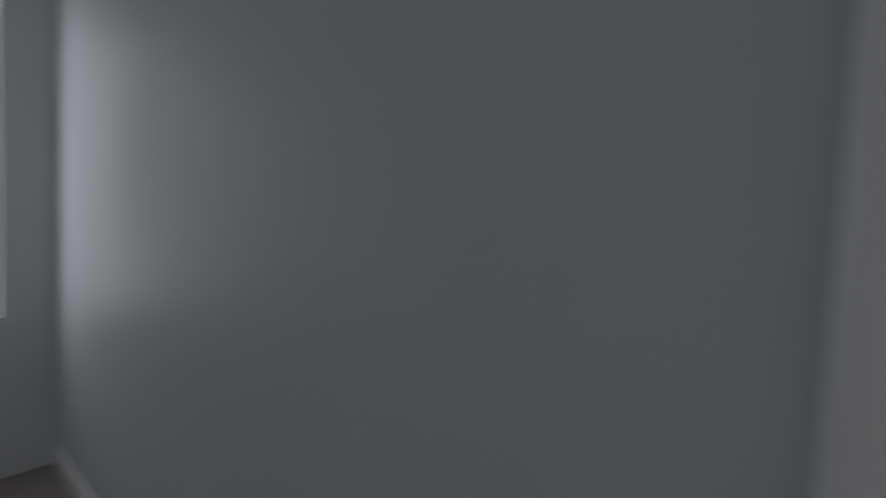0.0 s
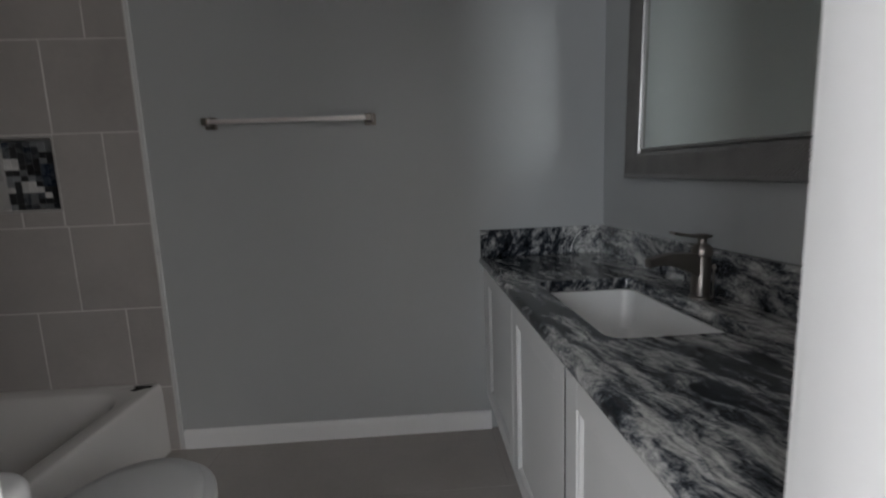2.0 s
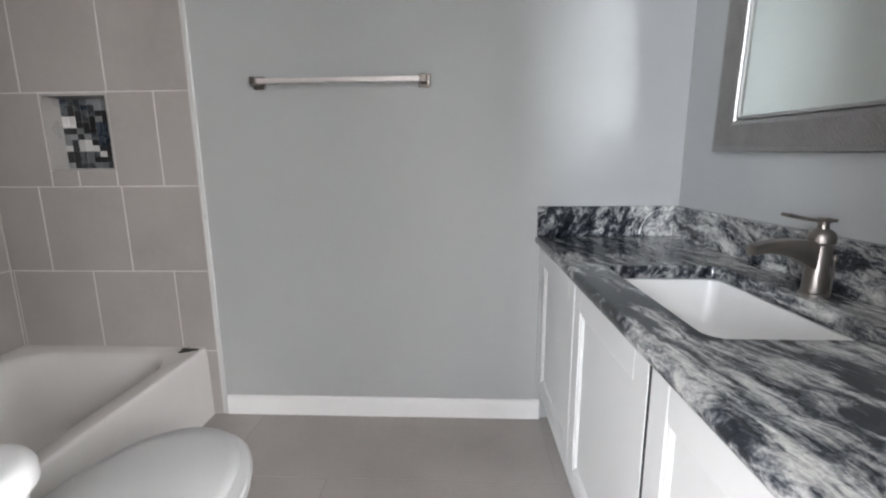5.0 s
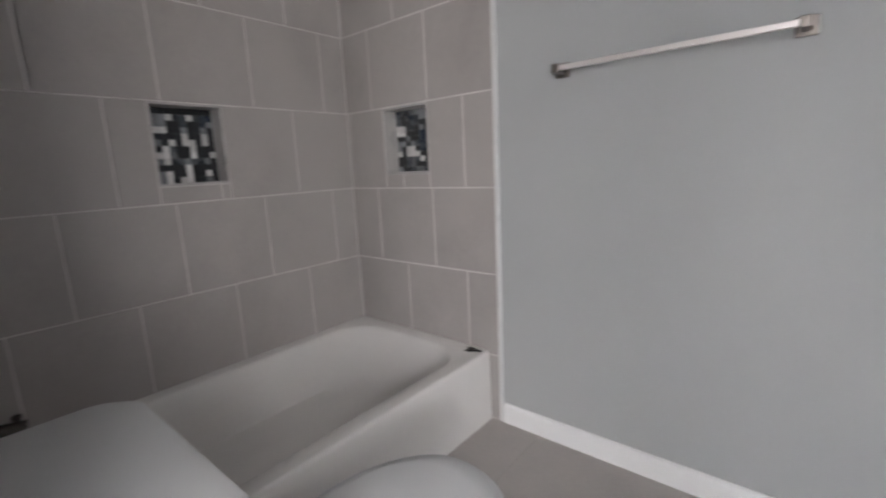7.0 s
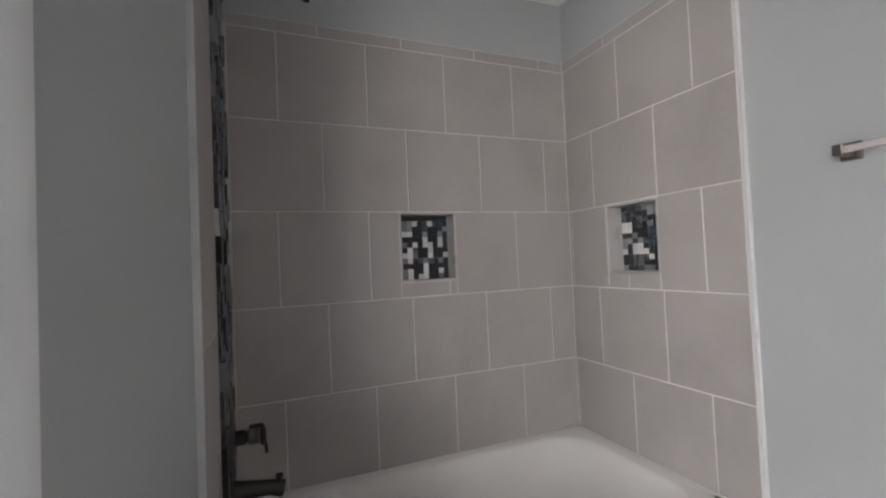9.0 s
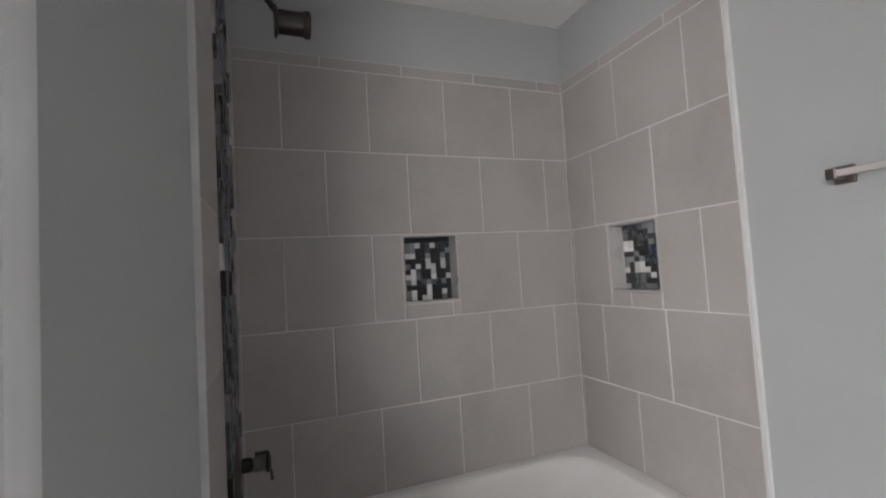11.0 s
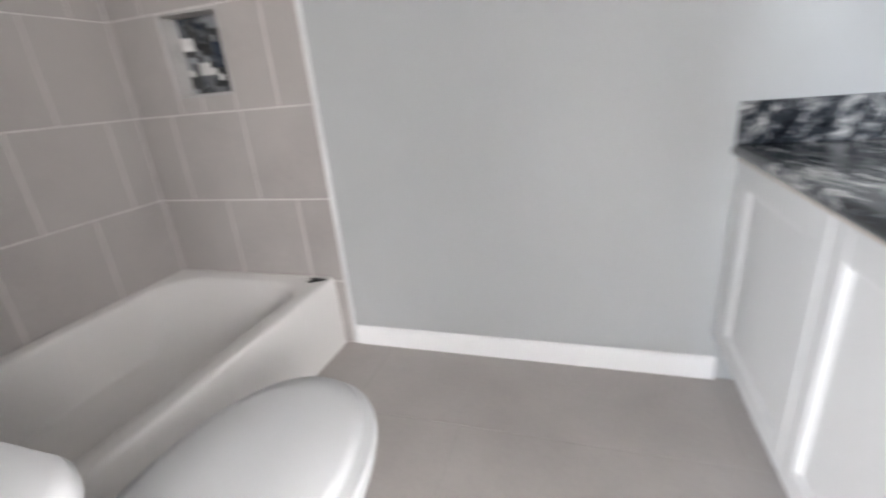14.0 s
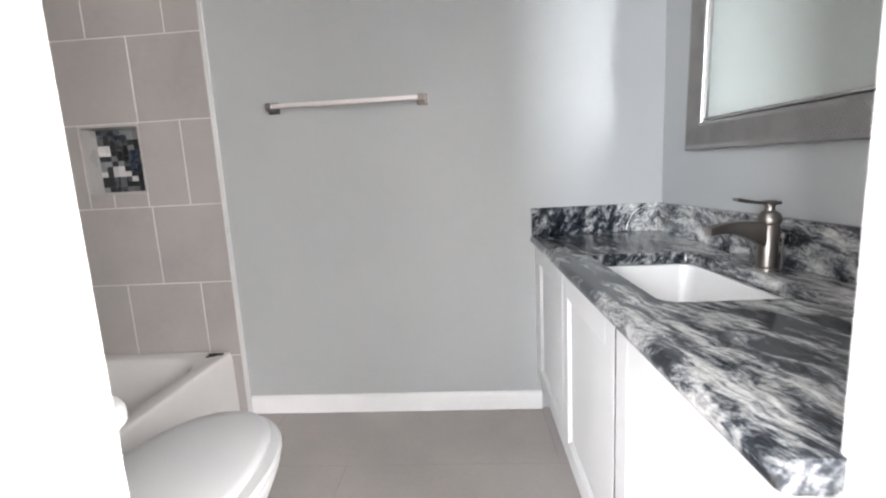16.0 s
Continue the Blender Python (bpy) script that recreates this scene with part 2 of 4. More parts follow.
# ---- building helpers ----
def world_of(ob):
    m = ob.matrix_parent_inverse @ ob.matrix_basis if ob.parent else ob.matrix_basis.copy()
    return world_of(ob.parent) @ m if ob.parent else m


def attach(ob, parent):
    ob.parent = parent
    ob.matrix_parent_inverse = world_of(parent).inverted()


def to_mesh(name, bm, mat, smooth=False):
    """The bmesh as a mesh whose origin lies in the middle of its foot; returns mesh and origin."""
    lo = Vector([min(v.co[i] for v in bm.verts) for i in range(3)])
    hi = Vector([max(v.co[i] for v in bm.verts) for i in range(3)])
    at = Vector(((lo.x + hi.x) / 2, (lo.y + hi.y) / 2, lo.z))
    bmesh.ops.translate(bm, verts=bm.verts, vec=-at)
    bmesh.ops.recalc_face_normals(bm, faces=bm.faces)
    me = bpy.data.meshes.new(name)
    bm.to_mesh(me)
    bm.free()
    me.materials.append(mat)
    if smooth:
        me.polygons.foreach_set("use_smooth", [True] * len(me.polygons))
        me.set_sharp_from_angle(angle=radians(smooth if smooth is not True else 40))
    return me, at


def part(name, bm, mat, parent=None, label="", smooth=False):
    me, at = to_mesh(name, bm, mat, smooth)
    ob = new(name, me)
    ob.location = at
    if parent:
        attach(ob, parent)
    return tagged(ob, label) if label else ob


def thing(name, at, label, category, group="", kind=""):
    ob = new(name)
    ob.empty_display_size = 0.1
    ob.location = at
    return tagged(ob, label, category, group, kind)


def structure(name, bm, mat, label, category, smooth=False):
    return tagged(part(name, bm, mat, None, "", smooth), label, category, "", "structure")


def box(x0, x1, y0, y1, z0, z1, bm=None, bevel=0.0, seg=2):
    bm = bm or bmesh.new()
    r = bmesh.ops.create_cube(bm, size=1)
    bmesh.ops.scale(bm, vec=(x1 - x0, y1 - y0, z1 - z0), verts=r["verts"])
    bmesh.ops.translate(bm, vec=((x0 + x1) / 2, (y0 + y1) / 2, (z0 + z1) / 2), verts=r["verts"])
    if bevel:
        es = list({e for v in r["verts"] for e in v.link_edges})
        bmesh.ops.bevel(bm, geom=es, offset=bevel, segments=seg, affect="EDGES", profile=0.5)
    return bm


def loft(rings, bm=None, cap0=True, cap1=True):
    """A skin over rings of equally many points."""
    bm = bm or bmesh.new()
    vs = [[bm.verts.new(p) for p in ring] for ring in rings]
    n = len(rings[0])
    for a, b in zip(vs, vs[1:]):
        for i in range(n):
            bm.faces.new((a[i], a[(i + 1) % n], b[(i + 1) % n], b[i]))
    if cap0:
        bm.faces.new(vs[0][::-1])
    if cap1:
        bm.faces.new(vs[-1])
    return bm


def round_rect(x0, x1, y0, y1, z, r, n=6):
    pts = []
    for cx, cy, a0 in ((x1 - r, y1 - r, 0), (x0 + r, y1 - r, 90), (x0 + r, y0 + r, 180), (x1 - r, y0 + r, 270)):
        for i in range(n + 1):
            a = radians(a0 + 90 * i / n)
            pts.append((cx + r * math.cos(a), cy + r * math.sin(a), z))
    return pts


def egg(cx, y0, y1, half, z, n=40, sq=2.3):
    """An oval in plan that is blunt at y0 and pointed at y1."""
    pts = []
    mid = y0 + (y1 - y0) * 0.42
    for i in range(n):
        a = 2 * math.pi * i / n
        c, s = math.cos(a), math.sin(a)
        e = 2 / (sq if s > 0 else 3.2)
        x = half * math.copysign(abs(c) ** e, c)
        y = (y1 - mid if s > 0 else mid - y0) * math.copysign(abs(s) ** e, s)
        pts.append((cx + x, mid + y, z))
    return pts


def turned(profile, at, axis="z", n=28, bm=None):
    """A body turned round an axis through at; profile: (radius, distance along the axis)."""
    rings = []
    for r, h in profile:
        ring = []
        for i in range(n):
            a = 2 * math.pi * i / n
            u, v = r * math.cos(a), r * math.sin(a)
            d = {"z": (u, v, h), "y": (u, h, -v), "x": (h, u, v)}[axis]
            ring.append((at[0] + d[0], at[1] + d[1], at[2] + d[2]))
        rings.append(ring)
    return loft(rings, bm)


def tube(points, r, n=14, bm=None, flat=1.0):
    """A round rod along a line of points."""
    pts = [Vector(p) for p in points]
    rings = []
    for i, p in enumerate(pts):
        d = (pts[min(i + 1, len(pts) - 1)] - pts[max(i - 1, 0)]).normalized()
        side = d.cross(Vector((0, 0, 1)))
        if side.length < 0.1:
            side = d.cross(Vector((1, 0, 0)))
        side.normalize()
        up = side.cross(d)
        rad = r[i] if isinstance(r, (list, tuple)) else r
        rings.append([p + rad * (math.cos(2 * math.pi * k / n) * side + flat * math.sin(2 * math.pi * k / n) * up) for k in range(n)])
    return loft(rings, bm)


def slab_with_holes(axis, face, back, a0, a1, z0, z1, holes):
    """A wall normal to axis from face to back, spanning a0..a1 and z0..z1, with openings that go right through it."""
    bm = bmesh.new()
    av = sorted({a0, a1, *[h[0] for h in holes], *[h[1] for h in holes]})
    zv = sorted({z0, z1, *[h[2] for h in holes], *[h[3] for h in holes]})
    def at(d, a, z):
        return (d, a, z) if axis == "x" else (a, d, z)
    def solid(i, j):
        if not (0 <= i < len(av) - 1 and 0 <= j < len(zv) - 1):
            return False
        ca, cz = (av[i] + av[i + 1]) / 2, (zv[j] + zv[j + 1]) / 2
        return not any(h[0] < ca < h[1] and h[2] < cz < h[3] for h in holes)
    cache = {}
    def vert(d, a, z):
        k = (d, a, z)
        if k not in cache:
            cache[k] = bm.verts.new(at(d, a, z))
        return cache[k]
    for i in range(len(av) - 1):
        for j in range(len(zv) - 1):
            if not solid(i, j):
                continue
            p, q, r, s = av[i], av[i + 1], zv[j], zv[j + 1]
            for d in (face, back):
                bm.faces.new([vert(d, *c) for c in ((p, r), (q, r), (q, s), (p, s))])
            for di, dj, e in ((-1, 0, ((p, r), (p, s))), (1, 0, ((q, r), (q, s))), (0, -1, ((p, r), (q, r))), (0, 1, ((p, s), (q, s)))):
                if not solid(i + di, j + dj):
                    (c0, c1) = e
                    bm.faces.new([vert(face, *c0), vert(face, *c1), vert(back, *c1), vert(back, *c0)])
    return bm


# ---- the structure ----
NICHE_W = (0.907, 1.166, 1.068, 1.369)     # y0, y1, z0, z1 in the long tiled wall
NICHE_N = (-1.436, -1.161, 1.068, 1.366)   # x0, x1, z0, z1 in the end wall
DEEP = 0.085

floor = structure("floor", box(WEST, EAST, HALL, BACK, -0.12, -0.0012), FGROUT, "taupe large-format tile floor with thin joints", "floor")
wall_west = structure("wall_west", slab_with_holes("x", WEST, WEST - 0.15, NEAR - 0.11, BACK + 0.15, 0, TOP, [NICHE_W]), GROUT,
                      "long shower wall with square taupe tiles and pale grout", "wall")
wall_north = structure("wall_north", slab_with_holes("y", BACK, BACK + 0.15, WEST, EAST + 0.12, 0, TOP, [NICHE_N]), PAINT,
                       "grey painted end wall, tiled above the bathtub", "wall")
wall_east = structure("wall_east", box(EAST, EAST + 0.12, HALL, BACK, 0, TOP), PAINT, "grey painted wall behind the vanity", "wall")
wall_south = structure("wall_south", slab_with_holes("y", NEAR, HALL + 0.006, WEST, EAST, 0, TOP, [(DOOR_L - 0.02, DOOR_R + 0.02, -0.5, DOOR_H + 0.02)]), PAINT,
                       "grey painted wall with the doorway and shower fittings", "wall")
ceiling = structure("ceiling", box(WEST - 0.15, EAST + 0.12, HALL, BACK + 0.15, TOP, TOP + 0.1), CEIL, "flat white painted bathroom ceiling", "ceiling")
part("upper_paint", box(WEST, WEST + 0.006, NEAR, BACK, 2.125, TOP), PAINT, wall_west, "grey paint above the tiles")

# the outer room
hall_wall = structure("wall_hall", slab_with_holes("y", HALL, HALL + 0.006, HX0, HX1, 0, 2.5, [(DOOR_L - 0.02, DOOR_R + 0.02, -0.5, DOOR_H + 0.02)]), HALLPAINT,
                      "pale grey painted wall of the outer room", "wall")
structure("floor_hall", box(HX0, HX1, HY0, HALL, -0.12, 0), HFLOOR, "plain brown floor of the outer room", "floor")
structure("ceiling_hall", box(HX0, HX1, HY0, HALL, 2.5, 2.6), CEIL, "flat white ceiling of the outer room", "ceiling")
structure("wall_hall_west", slab_with_holes("x", HX0, HX0 - 0.12, HY0 - 0.12, HALL, 0, 2.6, [(EY0, EY1, WZ0, WZ1)]), HALLPAINT, "pale grey side wall of the outer room", "wall")
structure("wall_hall_east", slab_with_holes("x", HX1, HX1 + 0.12, HY0 - 0.12, HALL, 0, 2.6, [(FY0, FY1, WZ0, WZ1), (GY0, GY1, WZ0, WZ1)]), HALLPAINT, "pale grey side wall of the outer room", "wall")
structure("wall_hall_south", slab_with_holes("y", HY0, HY0 - 0.12, HX0, HX1, 0, 2.6, [(WX0, WX1, WZ0, WZ1)]), HALLPAINT,
          "pale grey wall with the daylight window", "wall")
def sash_window(name, axis, a0, a1, plane, out):
    """A framed window with a middle rail in an opening; out: the way outdoors."""
    def bar(p0, p1, z0, z1, d0, d1, bm, bevel):
        d0, d1 = sorted((plane + out * d0, plane + out * d1))
        return box(p0, p1, d0, d1, z0, z1, bm, bevel) if axis == "y" else box(d0, d1, p0, p1, z0, z1, bm, bevel)
    mid = (a0 + a1) / 2
    w = thing(name, (mid, plane, WZ0) if axis == "y" else (plane, mid, WZ0), "white framed window out of view, built round an area lamp", "window", kind="structure")
    fr = bmesh.new()
    for p0, p1, z0, z1 in ((a0, a0 + 0.05, WZ0, WZ1), (a1 - 0.05, a1, WZ0, WZ1), (a0 + 0.05, a1 - 0.05, WZ0, WZ0 + 0.05),
                           (a0 + 0.05, a1 - 0.05, WZ1 - 0.05, WZ1), (a0 + 0.05, a1 - 0.05, 1.43, 1.48)):
        bar(p0, p1, z0, z1, 0.04, 0.09, fr, 0.004)
    part("window_frame", fr, TRIMW, w)
    for z0, z1 in ((WZ0 + 0.05, 1.43), (1.48, WZ1 - 0.05)):
        pane = part("pane", bar(a0 + 0.05, a1 - 0.05, z0, z1, 0.063, 0.068, None, 0), GLASS, w)
        pane.visible_shadow = False


sash_window("window_1", "y", WX0, WX1, HY0, -1)
sash_window("window_2", "x", EY0, EY1, HX0, -1)
# windows out of view, added only to hold the two fill lamps
sash_window("fill_window_east", "x", FY0, FY1, HX1, 1)
sash_window("fill_window_corner", "x", GY0, GY1, HX1, 1)


# ---- doorway: jambs, stops and moulded casings ----
def casing_profile(width):
    """Moulded section across a casing, from the jamb outwards: (distance from the jamb, height off the wall)."""
    section = [(0.004, 0.0), (0.004, 0.009), (0.010, 0.012), (0.034, 0.012), (0.041, 0.016), (0.050, 0.018), (0.060, 0.015), (0.067, 0.012),
            (0.081, 0.013), (0.090, 0.018), (0.104, 0.020), (0.116, 0.018), (0.120, 0.012), (0.120, 0.0)]
    return [(d * width / 0.120, h) for d, h in section]


def casing(name, face, out, width):
    """A mitred casing round the doorway on the wall face; out: the way off the wall in y."""
    frame_part = thing(name, ((DOOR_L + DOOR_R) / 2, face, 0), "glossy white moulded wooden door casing", "door trim", kind="structure")
    prof = casing_profile(width)
    for corners in (((DOOR_L, 0, -1), (DOOR_L, DOOR_H, -1)), ((DOOR_R, 0, 1), (DOOR_R, DOOR_H, 1))):
        rings = []
        for x, z, s in corners:
            rings.append([(x + s * d, face + out * h, z + (d if z else 0)) for d, h in prof])
        part("casing_leg", loft(rings), TRIMW, frame_part, "", 30)
    rings = [[(x + s * d, face + out * h, DOOR_H + d) for d, h in prof] for x, s in ((DOOR_L, -1), (DOOR_R, 1))]
    part("casing_head", loft(rings), TRIMW, frame_part, "", 30)
    return frame_part


casing("trim_casing_inner", NEAR, 1, 0.080)
outer_casing = casing("trim_casing_outer", HALL, -1, 0.120)
part("dent", turned([(0, 0.0005), (0.005, 0.0005), (0.004, -0.001), (0, -0.0012)], (0.595, HALL - 0.0125, 1.045), "y", 14), DENT, outer_casing, "small grey scuff")
door_frame = thing("door_frame", ((DOOR_L + DOOR_R) / 2, 0.19, 0), "white painted wooden door jamb, doorway open", "door frame", kind="structure")
part("jamb", box(DOOR_L - 0.02, DOOR_L, HALL + 0.001, NEAR - 0.001, 0, DOOR_H + 0.02), TRIMW, door_frame)
part("jamb", box(DOOR_R, DOOR_R + 0.02, HALL + 0.001, NEAR - 0.001, 0, DOOR_H + 0.02), TRIMW, door_frame)
part("head_jamb", box(DOOR_L, DOOR_R, HALL + 0.001, NEAR - 0.001, DOOR_H, DOOR_H + 0.02), TRIMW, door_frame)
part("threshold", box(DOOR_L, DOOR_R, HALL, NEAR, -0.006, 0.004, None, 0.003), FTILE, door_frame)

# baseboards and tile edging
def skirting(name, p0, p1, off):
    """A baseboard along a wall from p0 to p1, standing off by the vector off."""
    prof = [(0, 0), (1, 0), (1, 0.070), (0.8, 0.080), (0.35, 0.086), (0, 0.086)]
    rings = [[(p[0] + off[0] * d, p[1] + off[1] * d, z) for d, z in prof] for p in (p0, p1)]
    return structure(name, loft(rings), TRIMW, "white painted wooden baseboard", "baseboard")


skirting("baseboard_north", (-0.803, BACK), (0.562, BACK), (0, -0.013))
skirting("baseboard_south", (-0.765, NEAR), (DOOR_L - 0.082, NEAR), (0, 0.013))
skirting("baseboard_hall_west", (HX0, HALL), (DOOR_L - 0.122, HALL), (0, -0.013))
skirting("baseboard_hall_east", (DOOR_R + 0.122, HALL), (HX1, HALL), (0, -0.013))


def edging(name, x, y, out):
    """A slim white edge profile, rounded at the front, from floor to tile top."""
    prof = [(-0.0095, 0), (-0.0095, 0.0115), (-0.0070, 0.0120), (-0.0060, 0.003), (-0.0010, 0.003), (0.0, 0.0125), (0.0025, 0.0130), (0.0040, 0.0115), (0.0045, 0.009), (0.0045, 0)]
    rings = [[(x + a, y + out * b, z) for a, b in prof] for z in (0, TOP)]
    return structure(name, loft(rings), EDGE, "slim pale edge strip beside the tiles", "trim", 30)


edging("trim_tile_north", -0.814, BACK, -1)
edging("trim_tile_south", -0.775, NEAR, 1)

# ---- countertop, vanity, sink, faucet ----
CT0, CTZ, CTB = 0.523, 0.80, 0.764
SX0, SX1, SY0, SY1 = 0.634, 0.938, 0.732, 1.255


def countertop():
    top = thing("countertop", ((CT0 + EAST) / 2, 1.02, CTB), "polished black, grey and white swirled granite countertop", "countertop")
    y0, y1, x1 = NEAR + 0.002, BACK - 0.002, EAST - 0.002
    bm = bmesh.new()
    n = 6
    def outer(d, z):
        return round_rect(CT0 + d, x1 - min(d, 0.001), y0, y1, z, 0.004, n)
    def inner(d, z):
        return round_rect(SX0 - d, SX1 + d, SY0 - d, SY1 + d, z, 0.035 + d, n)
    h = (CTZ - CTB) / 2
    rings = [inner(0, CTB), outer(0.02, CTB)]
    for i in range(9):
        a = radians(-90 + 180 * i / 8)
        rings.append(outer(h - h * math.cos(a), CTB + h + h * math.sin(a)))
    rings += [inner(0.002, CTZ), inner(0, CTZ - 0.003), inner(0, CTB)]
    loft(rings, bm, False, False)
    bmesh.ops.remove_doubles(bm, verts=bm.verts, dist=1e-5)
    part("slab", bm, GRANITE, top, "", 50)
    part("backsplash", box(CT0 + 0.007, EAST - 0.024, BACK - 0.022, BACK - 0.002, CTZ, 0.916, None, 0.002), GRANITE, top)
    part("backsplash", box(EAST - 0.022, EAST - 0.002, NEAR + 0.002, BACK - 0.002, CTZ, 0.916, None, 0.002), GRANITE, top)
    pts = ((0.922, 0.806), (0.926, 0.826), (0.934, 0.850), (0.946, 0.872), (0.962, 0.889), (0.980, 0.899), (1.002, 0.903), (1.020, 0.900), (1.034, 0.903))
    side = [(x, BACK - 0.0223, z, 0.0022 + 0.0014 * math.sin(k * 2.1)) for k, (x, z) in enumerate(pts)]
    vein = loft([[(x - w, y + 0.001, z), (x - w * 0.7, y - 0.0004, z + w * 0.5), (x + w * 0.7, y - 0.0004, z - w * 0.2), (x + w, y + 0.001, z - w * 0.6)] for x, y, z, w in side])
    part("vein", vein, VEIN, top, "curved white quartz vein")
    return top


countertop()


def sink():
    s = thing("sink", ((SX0 + SX1) / 2, (SY0 + SY1) / 2, CTB - 0.15), "white rectangular undermount china sink, empty", "sink")
    rings = []
    cz = CTB
    for d, z in ((0.012, cz - 0.002), (-0.004, cz - 0.002), (-0.007, cz - 0.02), (-0.012, cz - 0.08), (-0.024, cz - 0.118), (-0.045, cz - 0.132), (-0.09, cz - 0.138)):
        rings.append(round_rect(SX0 - d, SX1 + d, SY0 - d, SY1 + d, z, max(0.012, 0.04 + d * 0.2), 8))
    lower = [(-0.09, cz - 0.150), (-0.02, cz - 0.145), (0.0, cz - 0.11), (0.012, cz - 0.03)]
    for d, z in lower:
        rings.append(round_rect(SX0 - d, SX1 + d, SY0 - d, SY1 + d, z, 0.04, 8))
    part("basin", loft(rings, None, False, False), SINKW, s, "", 40)
    part("bottom", box(SX0 + 0.085, SX1 - 0.085, SY0 + 0.085, SY1 - 0.085, cz - 0.149, cz - 0.139), SINKW, s)
    part("drain", turned([(0.0, 0), (0.021, 0), (0.023, 0.003), (0.014, 0.004), (0.0, 0.004)], ((SX0 + SX1) / 2, (SY0 + SY1) / 2, cz - 0.139)), NICKEL, s, "round metal drain", True)


sink()


def faucet():
    x, y = 0.984, 0.985
    f = thing("faucet", (x, y, CTZ), "brushed nickel single-lever faucet on the granite", "faucet")
    part("body", turned([(0.0, 0), (0.027, 0), (0.027, 0.005), (0.0225, 0.008), (0.0215, 0.106), (0.0195, 0.109), (0.0245, 0.113), (0.0255, 0.122), (0.0230, 0.133), (0.0150, 0.141), (0, 0.143)], (x, y, CTZ)), NICKEL, f, "", 35)
    sp = bmesh.new()
    rings = []
    for i in range(11):
        t = i / 10
        cx = x - 0.015 - 0.125 * t
        h = 0.029 - 0.019 * math.sin(t * 1.5)
        cz = CTZ + 0.116 - h + 0.006 * math.sin(t * 3) - 0.010 * t * t
        w = 0.019 - 0.002 * t
        rings.append([(cx, y + w * a, cz + h * b) for a, b in ((1, 0.7), (0.8, 1), (-0.8, 1), (-1, 0.7), (-1, -0.7), (-0.8, -1), (0.8, -1), (1, -0.7))])
    part("spout", loft(rings, sp), NICKEL, f, "", 40)
    part("neck", turned([(0.0, 0), (0.011, 0), (0.010, 0.010), (0.013, 0.013), (0.013, 0.024), (0, 0.026)], (x, y, CTZ + 0.142)), NICKEL, f, "", 40)
    lev = []
    for i in range(9):
        t = i / 8
        cx = x + 0.018 - 0.098 * t
        cz = CTZ + 0.160 + 0.014 * t * t - 0.002 * t
        w = 0.013 + 0.003 * math.sin(t * 3)
        lev.append([(cx, y + w * a, cz + 0.0038 * b) for a, b in ((1, 0.3), (0.8, 1), (-0.8, 1), (-1, 0.3), (-1, -0.3), (-0.8, -1), (0.8, -1), (1, -0.3))])
    part("lever", loft(lev), NICKEL, f, "", 40)
    part("lift_rod", tube([(x + 0.034, y, CTZ), (x + 0.034, y, CTZ + 0.075)], 0.0025, 8), NICKEL, f)
    part("lift_knob", turned([(0, 0), (0.005, 0.001), (0.006, 0.008), (0.004, 0.014), (0, 0.015)], (x + 0.034, y, CTZ + 0.072), n=12), NICKEL, f, "", True)


faucet()


def cabinet_door(y0, y1, z0, z1, x, cab):
    """A frame and a recessed panel with a sloped inner edge; its face at x looks to -x."""
    d = thing_part("door", cab, (x, (y0 + y1) / 2, z0))
    w, t, back = 0.062, 0.019, x + 0.019
    def leaf(a0, a1, b0, b1):
        return box(x, back, a0, a1, b0, b1, None, 0.0025)
    part("stile", leaf(y0, y0 + w, z0, z1), CABW, d)
    part("stile", leaf(y1 - w, y1, z0, z1), CABW, d)
    part("rail", leaf(y0 + w, y1 - w, z0, z0 + w), CABW, d)
    part("rail", leaf(y0 + w, y1 - w, z1 - w, z1), CABW, d)
    def ring(e, xx):
        return [(xx, y0 + w + e, z0 + w + e), (xx, y1 - w - e, z0 + w + e), (xx, y1 - w - e, z1 - w - e), (xx, y0 + w + e, z1 - w - e)]
    part("panel", loft([ring(0, back), ring(0, x + 0.003), ring(0.006, x + 0.004), ring(0.012, x + 0.010), ring(0.014, x + 0.010)]), CABW, d)
    return d


def thing_part(name, parent, at):
    ob = new(name)
    ob.empty_display_size = 0.05
    ob.location = at
    attach(ob, parent)
    return ob


